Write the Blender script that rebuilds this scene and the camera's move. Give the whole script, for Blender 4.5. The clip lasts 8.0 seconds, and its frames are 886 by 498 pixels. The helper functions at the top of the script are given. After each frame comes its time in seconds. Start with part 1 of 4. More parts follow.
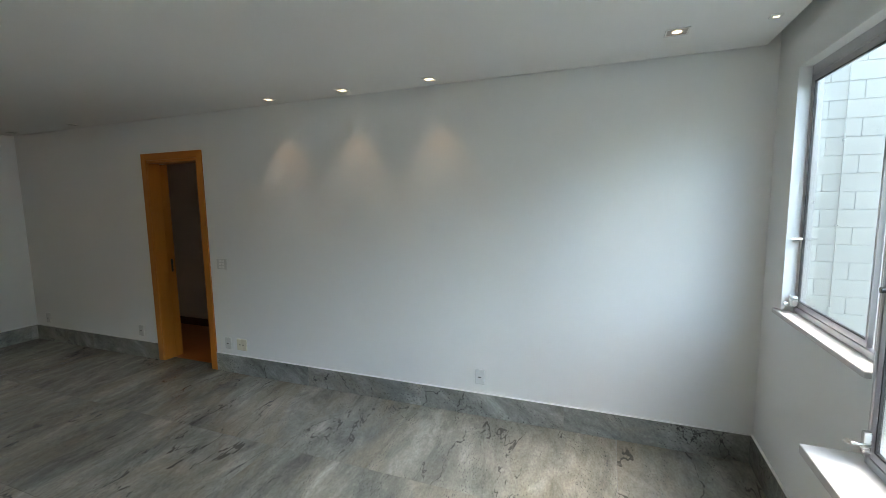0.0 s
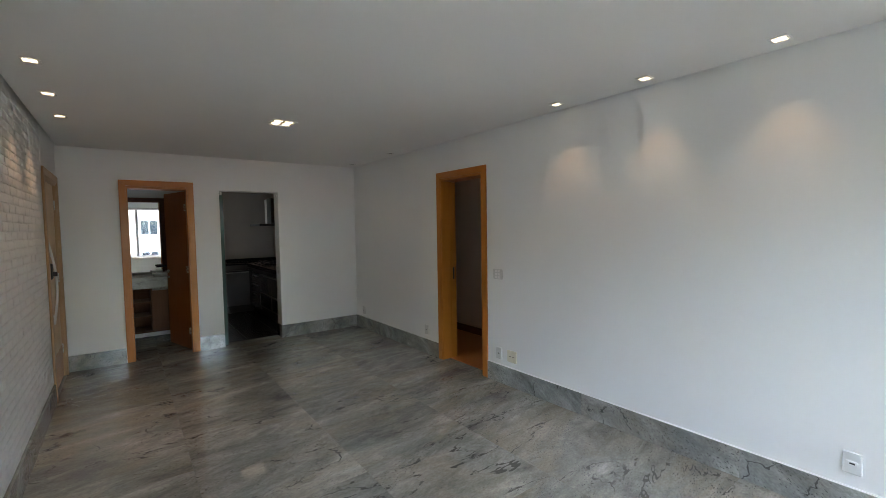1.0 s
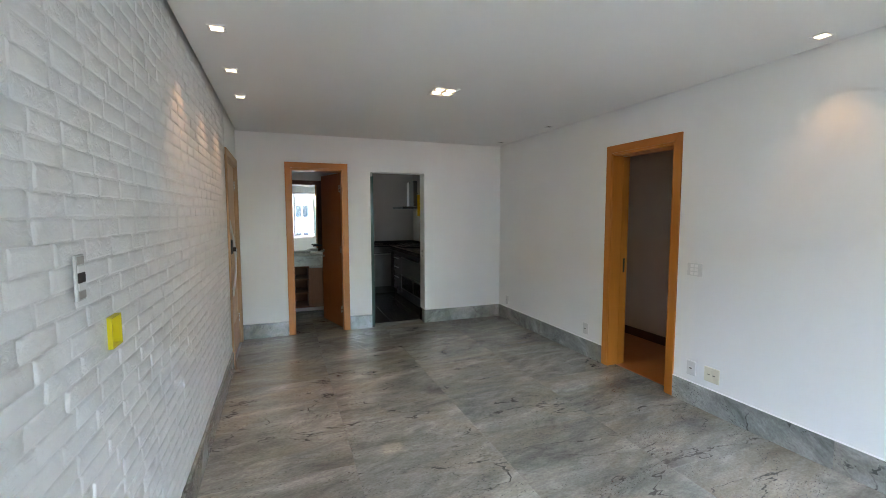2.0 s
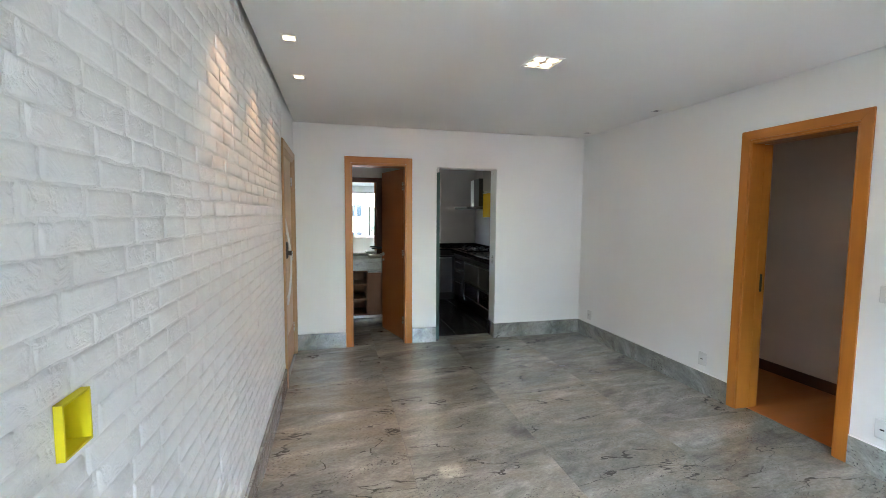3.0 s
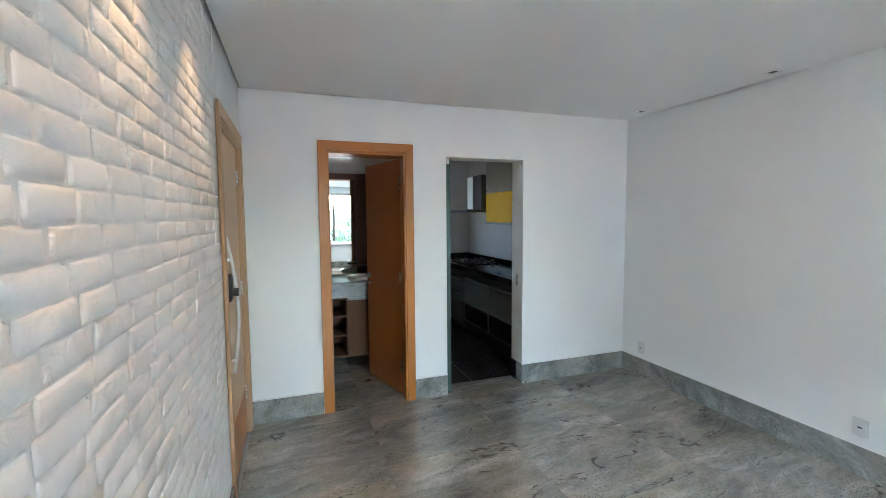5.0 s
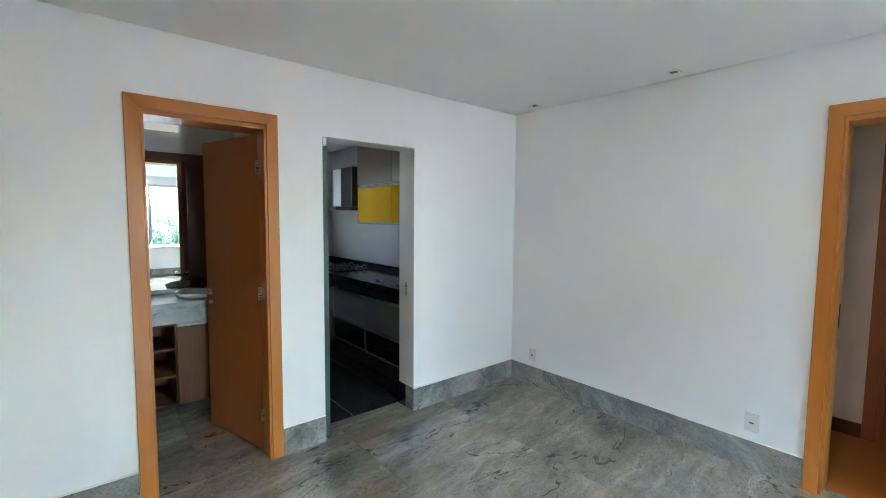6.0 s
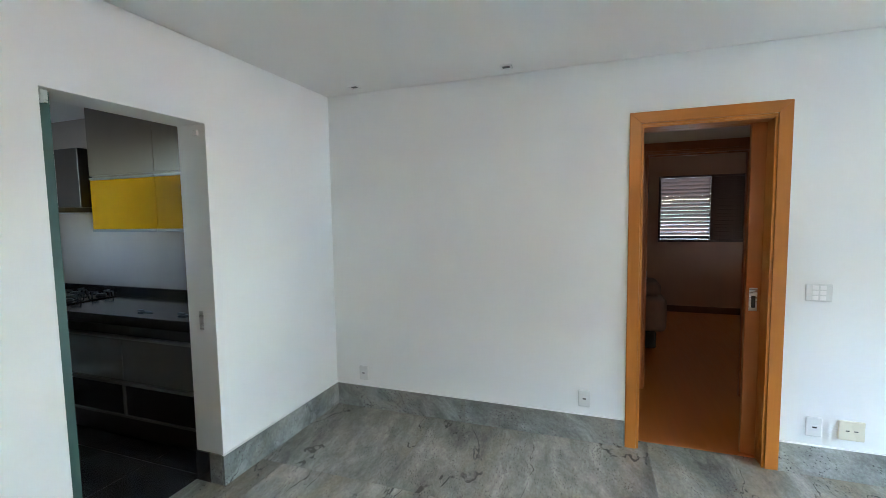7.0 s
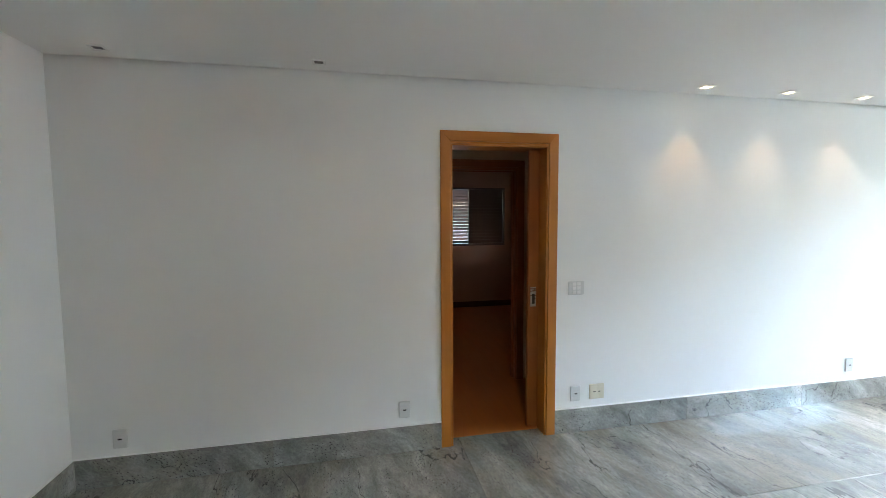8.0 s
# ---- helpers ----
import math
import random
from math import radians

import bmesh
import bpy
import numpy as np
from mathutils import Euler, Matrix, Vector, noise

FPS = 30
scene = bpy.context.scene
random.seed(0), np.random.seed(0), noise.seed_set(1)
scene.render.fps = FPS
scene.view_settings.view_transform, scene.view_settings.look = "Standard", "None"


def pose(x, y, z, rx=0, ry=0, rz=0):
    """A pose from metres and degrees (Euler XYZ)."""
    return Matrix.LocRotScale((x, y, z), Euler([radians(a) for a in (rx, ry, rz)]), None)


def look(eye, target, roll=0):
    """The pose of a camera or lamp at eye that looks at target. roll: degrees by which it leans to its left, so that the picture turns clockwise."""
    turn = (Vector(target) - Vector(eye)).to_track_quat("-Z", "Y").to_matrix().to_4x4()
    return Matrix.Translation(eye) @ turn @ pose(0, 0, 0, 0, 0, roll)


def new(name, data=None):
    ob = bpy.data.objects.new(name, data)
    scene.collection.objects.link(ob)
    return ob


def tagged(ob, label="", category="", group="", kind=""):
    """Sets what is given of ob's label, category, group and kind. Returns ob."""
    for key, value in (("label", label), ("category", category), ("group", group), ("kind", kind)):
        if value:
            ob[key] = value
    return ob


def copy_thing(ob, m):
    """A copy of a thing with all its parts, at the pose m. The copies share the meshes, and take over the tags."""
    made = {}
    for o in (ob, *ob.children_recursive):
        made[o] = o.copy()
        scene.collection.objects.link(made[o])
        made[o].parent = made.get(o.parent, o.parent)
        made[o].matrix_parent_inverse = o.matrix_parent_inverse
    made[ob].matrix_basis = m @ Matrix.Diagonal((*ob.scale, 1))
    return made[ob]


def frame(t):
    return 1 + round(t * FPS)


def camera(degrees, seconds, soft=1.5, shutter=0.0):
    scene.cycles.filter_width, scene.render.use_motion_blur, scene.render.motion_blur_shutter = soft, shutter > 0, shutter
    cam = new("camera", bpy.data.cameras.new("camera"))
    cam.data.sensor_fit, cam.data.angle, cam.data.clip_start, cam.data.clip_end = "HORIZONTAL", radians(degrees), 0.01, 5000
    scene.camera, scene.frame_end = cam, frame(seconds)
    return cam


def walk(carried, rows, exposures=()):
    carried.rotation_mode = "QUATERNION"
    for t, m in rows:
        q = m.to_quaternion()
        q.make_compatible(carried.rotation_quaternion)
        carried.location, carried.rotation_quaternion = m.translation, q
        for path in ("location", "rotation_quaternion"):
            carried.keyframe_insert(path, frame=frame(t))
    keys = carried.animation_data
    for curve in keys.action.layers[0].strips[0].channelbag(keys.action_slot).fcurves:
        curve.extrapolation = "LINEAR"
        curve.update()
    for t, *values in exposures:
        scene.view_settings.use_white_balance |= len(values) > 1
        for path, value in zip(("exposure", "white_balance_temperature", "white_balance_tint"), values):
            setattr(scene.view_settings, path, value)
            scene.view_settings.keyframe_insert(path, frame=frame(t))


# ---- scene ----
cam = camera(91.9, 8.0, soft=0.9)
PATH = [
    (0, (0.471, 0.647, 1.676), (2.32, 1.374, 1.445), -0.9),
    (0.3, (0.527, 0.753, 1.641), (2.345, 1.561, 1.436), -1.4),
    (0.5, (0.554, 0.833, 1.601), (2.275, 1.84, 1.445), -1.7),
    (0.8, (0.577, 0.981, 1.581), (2.019, 2.362, 1.47), -1.2),
    (1, (0.553, 1.086, 1.562), (1.748, 2.686, 1.458), -0.9),
    (1.5, (0.493, 1.413, 1.537), (1.429, 3.177, 1.429), 0.2),
    (2, (0.478, 1.715, 1.52), (1.182, 3.58, 1.36), -0.1),
    (2.2, (0.484, 1.847, 1.514), (1.076, 3.75, 1.346), -0.5),
    (3.5, (0.393, 2.813, 1.551), (0.863, 4.75, 1.391), 0.2),
    (4, (0.388, 3.185, 1.578), (0.841, 5.126, 1.412), -0.7),
    (5.3, (0.32, 4.137, 1.58), (1.143, 5.955, 1.434), -0.4),
    (5.5, (0.351, 4.295, 1.581), (1.3, 6.049, 1.433), -0.4),
    (6, (0.375, 4.659, 1.558), (1.649, 6.193, 1.409), 0.5),
    (6.5, (0.409, 5.013, 1.566), (2.049, 6.148, 1.416), 0.4),
    (6.8, (0.471, 5.19, 1.541), (2.26, 6.071, 1.39), 0.1),
    (7, (0.518, 5.343, 1.554), (2.395, 6.018, 1.401), -0.9),
    (7.5, (0.614, 5.589, 1.598), (2.59, 5.859, 1.442), -0.6),
    (7.7, (0.656, 5.629, 1.611), (2.649, 5.677, 1.452), -0.6),
    (8, (0.684, 5.729, 1.606), (2.636, 5.321, 1.457), -0.3),
]
EXPOSURES = [  # seconds, stops, kelvin, tint
    (0.0, 2.44, 7380, 5), (0.5, 2.54, 7420, 8), (1.0, 2.88, 7340, 10), (1.5, 3.42, 7220, 9), (2.0, 3.73, 7000, 9), (3.5, 4.34, 6760, 8), (4.0, 4.35, 6520, 7), (5.5, 4.48, 6290, 4),
    (6.0, 4.59, 6290, 3), (6.5, 4.62, 6280, 3), (7.0, 4.49, 6390, 2), (7.5, 4.35, 6630, 5), (8.0, 3.90, 6930, 6)]
walk(cam, [(t, look(eye, at, roll)) for t, eye, at, roll in PATH], exposures=EXPOSURES)

# ---- sky, sun and lamps ----
SKY_STRENGTH, SUN_STRENGTH = 0.50, 0.5
world = bpy.data.worlds.new("overcast_sky")
scene.world = world
world.use_nodes = True
wn = world.node_tree.nodes
sky = wn.new("ShaderNodeTexSky")
sky.sky_type, sky.sun_disc = "NISHITA", False
sky.sun_elevation, sky.sun_rotation = radians(58), radians(180)
sky.air_density, sky.dust_density = 1.0, 1.5
wn["Background"].inputs["Strength"].default_value = SKY_STRENGTH
world.node_tree.links.new(sky.outputs[0], wn["Background"].inputs["Color"])

sun_data = bpy.data.lights.new("sun", "SUN")
sun_data.energy, sun_data.angle, sun_data.color = SUN_STRENGTH, radians(45), (1.0, 0.97, 0.93)
sun = new("sun", sun_data)
sun.matrix_world = look((4, -8, 13), (0, 0, 0))

SPOT_WATTS = {"east": 0.62, "west": 1.15}
WARM = (1.0, 0.62, 0.34)


# ---- small tools ----
def mesh_object(name, bm, material, smooth=False):
    me = bpy.data.meshes.new(name)
    if smooth:
        for f in bm.faces:
            f.smooth = True
    bm.normal_update()
    bm.to_mesh(me)
    bm.free()
    if material:
        me.materials.append(material)
    return new(name, me)


def thing(name, x, y, z, rz=0, label="", category="", group="", kind=""):
    ob = new(name)
    ob.empty_display_size = 0.05
    ob.matrix_basis = pose(x, y, z, 0, 0, rz)
    return tagged(ob, label, category, group, kind)


def part(name, bm, material, parent, label="", smooth=False, local=False):
    root = parent
    while root.parent:
        root = root.parent
    if not local:
        bm.transform(root.matrix_basis.inverted())
    ob = mesh_object(name, bm, material, smooth)
    ob.parent = parent
    return tagged(ob, label)


def structure(name, bm, material, label="", category="", smooth=False):
    return tagged(mesh_object(name, bm, material, smooth), label, category, kind="structure")


def box(bm, x0, x1, y0, y1, z0, z1):
    vs = [bm.verts.new((x, y, z)) for x in (x0, x1) for y in (y0, y1) for z in (z0, z1)]
    for a in ((0, 1, 3, 2), (4, 6, 7, 5), (0, 4, 5, 1), (2, 3, 7, 6), (0, 2, 6, 4), (1, 5, 7, 3)):
        bm.faces.new([vs[i] for i in a])
    return bm


def boxes(*rows):
    bm = bmesh.new()
    for r in rows:
        box(bm, *r)
    bmesh.ops.recalc_face_normals(bm, faces=bm.faces)
    return bm


def soft_box(x0, x1, y0, y1, z0, z1, r=0.003, seg=2):
    bm = boxes((x0, x1, y0, y1, z0, z1))
    bmesh.ops.bevel(bm, geom=list(bm.edges), offset=r, segments=seg, profile=0.5, affect="EDGES")
    return bm


def prism(outline, y0, y1, r=0.003):
    """A slab with that outline in x and z, from y0 to y1, its edges softened."""
    bm = bmesh.new()
    a = [bm.verts.new((x, y0, z)) for x, z in outline]
    b = [bm.verts.new((x, y1, z)) for x, z in outline]
    bm.faces.new(a)
    bm.faces.new(b[::-1])
    for k in range(len(a)):
        bm.faces.new((a[k], b[k], b[(k + 1) % len(a)], a[(k + 1) % len(a)]))
    bmesh.ops.recalc_face_normals(bm, faces=bm.faces)
    bmesh.ops.bevel(bm, geom=list(bm.edges), offset=r, segments=2, profile=0.5, affect="EDGES")
    return bm


def tube(points, r, seg=10, closed_ends=True):
    bm = bmesh.new()
    pts = [Vector(p) for p in points]
    rings = []
    for i, p in enumerate(pts):
        d = (pts[min(i + 1, len(pts) - 1)] - pts[max(i - 1, 0)]).normalized()
        a = d.orthogonal().normalized() if i == 0 else (a - d * a.dot(d)).normalized()
        b = d.cross(a)
        rr = r[i] if isinstance(r, (list, tuple)) else r
        rings.append([bm.verts.new(p + a * rr * math.cos(2 * math.pi * k / seg) + b * rr * math.sin(2 * math.pi * k / seg)) for k in range(seg)])
    for u, v in zip(rings, rings[1:]):
        for k in range(seg):
            bm.faces.new((u[k], u[(k + 1) % seg], v[(k + 1) % seg], v[k]))
    if closed_ends:
        bm.faces.new(rings[0][::-1])
        bm.faces.new(rings[-1])
    bmesh.ops.recalc_face_normals(bm, faces=bm.faces)
    return bm


def lathe(profile, x, y, z, seg=24):
    bm = bmesh.new()
    rings = [[bm.verts.new((x + r * math.cos(2 * math.pi * k / seg), y + r * math.sin(2 * math.pi * k / seg), z + h)) for k in range(seg)] for r, h in profile]
    for u, v in zip(rings, rings[1:]):
        for k in range(seg):
            bm.faces.new((u[k], u[(k + 1) % seg], v[(k + 1) % seg], v[k]))
    bmesh.ops.recalc_face_normals(bm, faces=bm.faces)
    return bm


# ---- materials ----
def node_material(name):
    m = bpy.data.materials.new(name)
    m.use_nodes = True
    return m, m.node_tree.nodes, m.node_tree.links, m.node_tree.nodes["Principled BSDF"]


def noise_node(n, l, vec, scale, detail=4, rough=0.55, distortion=0.0):
    t = n.new("ShaderNodeTexNoise")
    t.inputs["Scale"].default_value, t.inputs["Detail"].default_value = scale, detail
    t.inputs["Roughness"].default_value, t.inputs["Distortion"].default_value = rough, distortion
    l.new(vec, t.inputs["Vector"])
    return t.outputs["Fac"]


def ramp(n, l, fac, *stops):
    r = n.new("ShaderNodeValToRGB")
    while len(r.color_ramp.elements) < len(stops):
        r.color_ramp.elements.new(0.5)
    for e, (p, c) in zip(r.color_ramp.elements, stops):
        e.position, e.color = p, (*c, 1) if len(c) == 3 else c
    l.new(fac, r.inputs[0])
    return r.outputs[0]


def blend(n, l, fac, a, b, mode="MIX"):
    m = n.new("ShaderNodeMix")
    m.data_type, m.blend_type = "RGBA", mode
    for sock, v in ((m.inputs[0], fac), (m.inputs[6], a), (m.inputs[7], b)):
        if isinstance(v, (int, float)):
            sock.default_value = v
        elif isinstance(v, tuple):
            sock.default_value = (*v, 1)
        else:
            l.new(v, sock)
    return m.outputs[2]


def stretched(n, l, sx, sy, sz, shift=False, rz=0.0):
    g = n.new("ShaderNodeNewGeometry")
    mp = n.new("ShaderNodeMapping")
    mp.inputs["Scale"].default_value = (sx, sy, sz)
    mp.inputs["Rotation"].default_value = (0, 0, radians(rz))
    l.new(g.outputs["Position"], mp.inputs["Vector"])
    if shift:
        o = n.new("ShaderNodeObjectInfo")
        c = n.new("ShaderNodeCombineXYZ")
        k = n.new("ShaderNodeMath")
        k.operation = "MULTIPLY"
        k.inputs[1].default_value = 37.0
        l.new(o.outputs["Random"], k.inputs[0])
        for i in range(3):
            l.new(k.outputs[0], c.inputs[i])
        l.new(c.outputs[0], mp.inputs["Location"])
    return mp.outputs[0]


def bumped(n, l, bsdf, height, strength, distance=0.01):
    b = n.new("ShaderNodeBump")
    b.inputs["Strength"].default_value, b.inputs["Distance"].default_value = strength, distance
    l.new(height, b.inputs["Height"])
    l.new(b.outputs[0], bsdf.inputs["Normal"])


def surface(name, col, rough=0.5, metal=0.0, vary=0.06, scale=3.0, fine=60.0, bump=0.05, rvary=0.1, stretch=(1, 1, 1)):
    m, n, l, p = node_material(name)
    v = stretched(n, l, *stretch)
    a = noise_node(n, l, v, scale, 5)
    f = noise_node(n, l, v, fine, 3)
    dark = tuple(c * (1 - vary) for c in col)
    light = tuple(min(1, c * (1 + vary)) for c in col)
    c1 = ramp(n, l, a, (0.3, dark), (0.7, light))
    l.new(blend(n, l, vary * 0.8, c1, ramp(n, l, f, (0.3, dark), (0.7, light)), "OVERLAY"), p.inputs["Base Color"])
    p.inputs["Metallic"].default_value = metal
    l.new(ramp(n, l, a, (0.3, (rough * (1 - rvary),) * 3), (0.7, (min(1, rough * (1 + rvary)),) * 3)), p.inputs["Roughness"])
    if bump:
        bumped(n, l, p, f, bump)
    return m


def wood(name, col, rough=0.35, along="z", contrast=0.11, gloss=0.5, relief=0.04):
    m, n, l, p = node_material(name)
    p.inputs["Specular IOR Level"].default_value = gloss
    s = {"z": (14, 14, 0.9), "x": (0.9, 14, 14), "y": (14, 0.9, 14)}[along]
    v = stretched(n, l, *s, shift=True)
    a = noise_node(n, l, v, 1.0, 6, 0.6, 0.8)
    f = noise_node(n, l, v, 6.0, 4, 0.6)
    big = noise_node(n, l, stretched(n, l, 1.5, 1.5, 0.6), 1.2, 2)
    dark = tuple(c * (1 - contrast) for c in col)
    light = tuple(min(1, c * (1 + contrast * 0.6)) for c in col)
    c1 = ramp(n, l, a, (0.3, dark), (0.68, light))
    c2 = blend(n, l, 0.3, c1, ramp(n, l, f, (0.35, dark), (0.65, light)))
    c3 = blend(n, l, ramp(n, l, big, (0.35, (0, 0, 0)), (0.7, (0.25,) * 3)), c2, dark)
    l.new(c3, p.inputs["Base Color"])
    l.new(ramp(n, l, f, (0.3, (rough * 0.85,) * 3), (0.7, (rough * 1.2,) * 3)), p.inputs["Roughness"])
    if relief:
        bumped(n, l, p, f, relief, 0.004)
    return m


def granite(name, base, rough, turn=(0, 0, 10), specks=0.85, spread=0.0):
    """Grey-green stone: long flowing waves and fine streaks, a few brown stains, broken dark veins and clusters of black grains."""
    m, n, l, p = node_material(name)
    b = base
    o = n.new("ShaderNodeObjectInfo")

    def lying(sx, sy, sz, dz=0):
        q = n.new("ShaderNodeMapping")
        q.vector_type = "TEXTURE"
        q.inputs["Rotation"].default_value = tuple(radians(a) for a in (turn[0], turn[1], turn[2] + dz))
        q.inputs["Scale"].default_value = (1 / sx, 1 / sy, 1 / sz)
        g = n.new("ShaderNodeNewGeometry")
        l.new(g.outputs["Position"], q.inputs["Vector"])
        k = n.new("ShaderNodeVectorMath")
        k.operation = "MULTIPLY_ADD"
        k.inputs[1].default_value = (1, 1, 1)
        l.new(q.outputs[0], k.inputs[0])
        w = n.new("ShaderNodeVectorMath")
        w.operation = "SCALE"
        w.inputs[0].default_value = (31.0, 47.0, 23.0)
        l.new(o.outputs["Random"], w.inputs["Scale"])
        l.new(w.outputs[0], k.inputs[2])
        return k.outputs[0]

    flow = lying(0.6, 1.9, 1.9)
    iso = lying(1, 1, 1)
    band = noise_node(n, l, flow, 1.6, 9, 0.64, 0.9)
    streak = noise_node(n, l, lying(0.9, 2.2, 2.2, 6), 5.0, 8, 0.68, 1.0)
    cloud = noise_node(n, l, iso, 1.6, 3, 0.5, 0.5)
    stain = noise_node(n, l, lying(0.7, 1.6, 1.6), 1.1, 5, 0.6, 0.9)
    grain = noise_node(n, l, lying(1, 1.8, 1.8), 48.0, 4, 0.7, 0.4)
    c = ramp(n, l, band, (0.30, tuple(x * 0.52 for x in b)), (0.44, tuple(x * 0.87 for x in b)), (0.56, tuple(x * 1.10 for x in b)), (0.70, tuple(x * 1.60 for x in b)))
    c = blend(n, l, 0.46, c, ramp(n, l, streak, (0.32, (0.25,) * 3), (0.68, (0.75,) * 3)), "OVERLAY")
    c = blend(n, l, 0.42, c, ramp(n, l, cloud, (0.34, (0.27, 0.31, 0.31)), (0.66, (0.73, 0.69, 0.66))), "OVERLAY")
    c = blend(n, l, ramp(n, l, stain, (0.49, (0, 0, 0)), (0.66, (0.48,) * 3)), c, (b[0] * 1.20, b[1] * 1.02, b[2] * 0.80))
    c = blend(n, l, 0.32, c, ramp(n, l, grain, (0.35, (0.25,) * 3), (0.65, (0.75,) * 3)), "OVERLAY")
    c = blend(n, l, 0.09, c, ramp(n, l, o.outputs["Random"], (0.0, (0.25,) * 3), (1.0, (0.75, 0.745, 0.72))), "OVERLAY")
    # broken dark veins that follow the bands
    ridge = noise_node(n, l, lying(0.45, 1.3, 1.3, -8), 1.5, 5, 0.55, 0.5)
    near = n.new("ShaderNodeMath")
    near.operation = "COMPARE"
    near.inputs[1].default_value, near.inputs[2].default_value = 0.46, 0.0042
    l.new(ridge, near.inputs[0])
    thin = n.new("ShaderNodeMath")
    thin.operation = "MULTIPLY"
    l.new(near.outputs[0], thin.inputs[0])
    l.new(ramp(n, l, noise_node(n, l, iso, 5.0, 4, 0.7), (0.43, (0, 0, 0)), (0.53, (specks,) * 3)), thin.inputs[1])
    c = blend(n, l, thin.outputs[0], c, tuple(x * 0.32 for x in b))
    # clusters of black grains
    cells = n.new("ShaderNodeTexVoronoi")
    cells.inputs["Scale"].default_value, cells.inputs["Randomness"].default_value = 66.0, 1.0
    l.new(lying(0.5, 1.6, 1.6, 14), cells.inputs["Vector"])
    spot = ramp(n, l, cells.outputs["Distance"], (0.17, (1, 1, 1)), (0.28, (0, 0, 0)))
    where = ramp(n, l, noise_node(n, l, lying(0.8, 3.0, 3.0, 14), 1.8, 4, 0.65, 0.8), (0.57 - spread, (0, 0, 0)), (0.63 - spread, (specks,) * 3))
    c = blend(n, l, blend(n, l, 1.0, spot, where, "MULTIPLY"), c, (0.022, 0.022, 0.024))
    l.new(c, p.inputs["Base Color"])
    l.new(ramp(n, l, streak, (0.3, (rough * 0.8,) * 3), (0.7, (rough * 1.3,) * 3)), p.inputs["Roughness"])
    p.inputs["IOR"].default_value = 1.9
    return m


def glass(name, tint=(0.93, 0.97, 0.95)):
    """A thin pane: clear, with a faint mirror image."""
    m, n, l, p = node_material(name)
    tr, gl, mx, fr = (n.new(k) for k in ("ShaderNodeBsdfTransparent", "ShaderNodeBsdfGlossy", "ShaderNodeMixShader", "ShaderNodeFresnel"))
    tr.inputs["Color"].default_value = (*tint, 1)
    gl.inputs["Roughness"].default_value = 0.02
    fr.inputs["IOR"].default_value = 1.45
    cap = n.new("ShaderNodeMath")
    cap.operation = "MINIMUM"
    cap.inputs[1].default_value = 0.15
    l.new(fr.outputs[0], cap.inputs[0])
    l.new(cap.outputs[0], mx.inputs[0])
    l.new(tr.outputs[0], mx.inputs[1])
    l.new(gl.outputs[0], mx.inputs[2])
    l.new(mx.outputs[0], n["Material Output"].inputs["Surface"])
    return m


def glowing(name, col, strength):
    m, n, l, p = node_material(name)
    p.inputs["Base Color"].default_value = (0.9, 0.88, 0.84, 1)
    p.inputs["Emission Color"].default_value = (*col, 1)
    p.inputs["Emission Strength"].default_value = strength
    return m


def brick_paint(name):
    m, n, l, p = node_material(name)
    v = stretched(n, l, 1, 1, 1, shift=True)
    a = noise_node(n, l, v, 9.0, 5, 0.6)
    f = noise_node(n, l, v, 24.0, 5, 0.6, 0.6)
    g = noise_node(n, l, v, 160.0, 3, 0.6)
    c = ramp(n, l, a, (0.3, (0.75, 0.755, 0.76)), (0.7, (0.81, 0.815, 0.81)))
    c = blend(n, l, ramp(n, l, f, (0.62, (0, 0, 0)), (0.8, (0.35,) * 3)), c, (0.69, 0.69, 0.68))
    l.new(c, p.inputs["Base Color"])
    l.new(ramp(n, l, f, (0.3, (0.34,) * 3), (0.7, (0.55,) * 3)), p.inputs["Roughness"])
    b1, b2 = n.new("ShaderNodeBump"), n.new("ShaderNodeBump")
    lump = noise_node(n, l, v, 13.0, 4, 0.6, 0.8)
    b0 = n.new("ShaderNodeBump")
    b0.inputs["Strength"].default_value, b0.inputs["Distance"].default_value = 0.42, 0.012
    l.new(lump, b0.inputs["Height"])
    l.new(b0.outputs[0], b1.inputs["Normal"])
    # some bricks are smooth, others pitted
    ob_, ge, ad, fr = n.new("ShaderNodeObjectInfo"), n.new("ShaderNodeNewGeometry"), n.new("ShaderNodeMath"), n.new("ShaderNodeMath")
    fr.operation = "FRACT"
    l.new(ob_.outputs["Random"], ad.inputs[0])
    l.new(ge.outputs["Random Per Island"], ad.inputs[1])
    l.new(ad.outputs[0], fr.inputs[0])
    pitted = ramp(n, l, fr.outputs[0], (0.45, (0.30,) * 3), (0.65, (1, 1, 1)))
    chips = blend(n, l, 1.0, ramp(n, l, f, (0.36, (0, 0, 0)), (0.50, (0.8,) * 3), (0.75, (1, 1, 1))), pitted, "MULTIPLY")
    b1.inputs["Strength"].default_value, b1.inputs["Distance"].default_value = 0.5, 0.006
    b2.inputs["Strength"].default_value, b2.inputs["Distance"].default_value = 0.07, 0.002
    l.new(chips, b1.inputs["Height"])
    l.new(g, b2.inputs["Height"])
    l.new(b1.outputs[0], b2.inputs["Normal"])
    l.new(b2.outputs[0], p.inputs["Normal"])
    return m


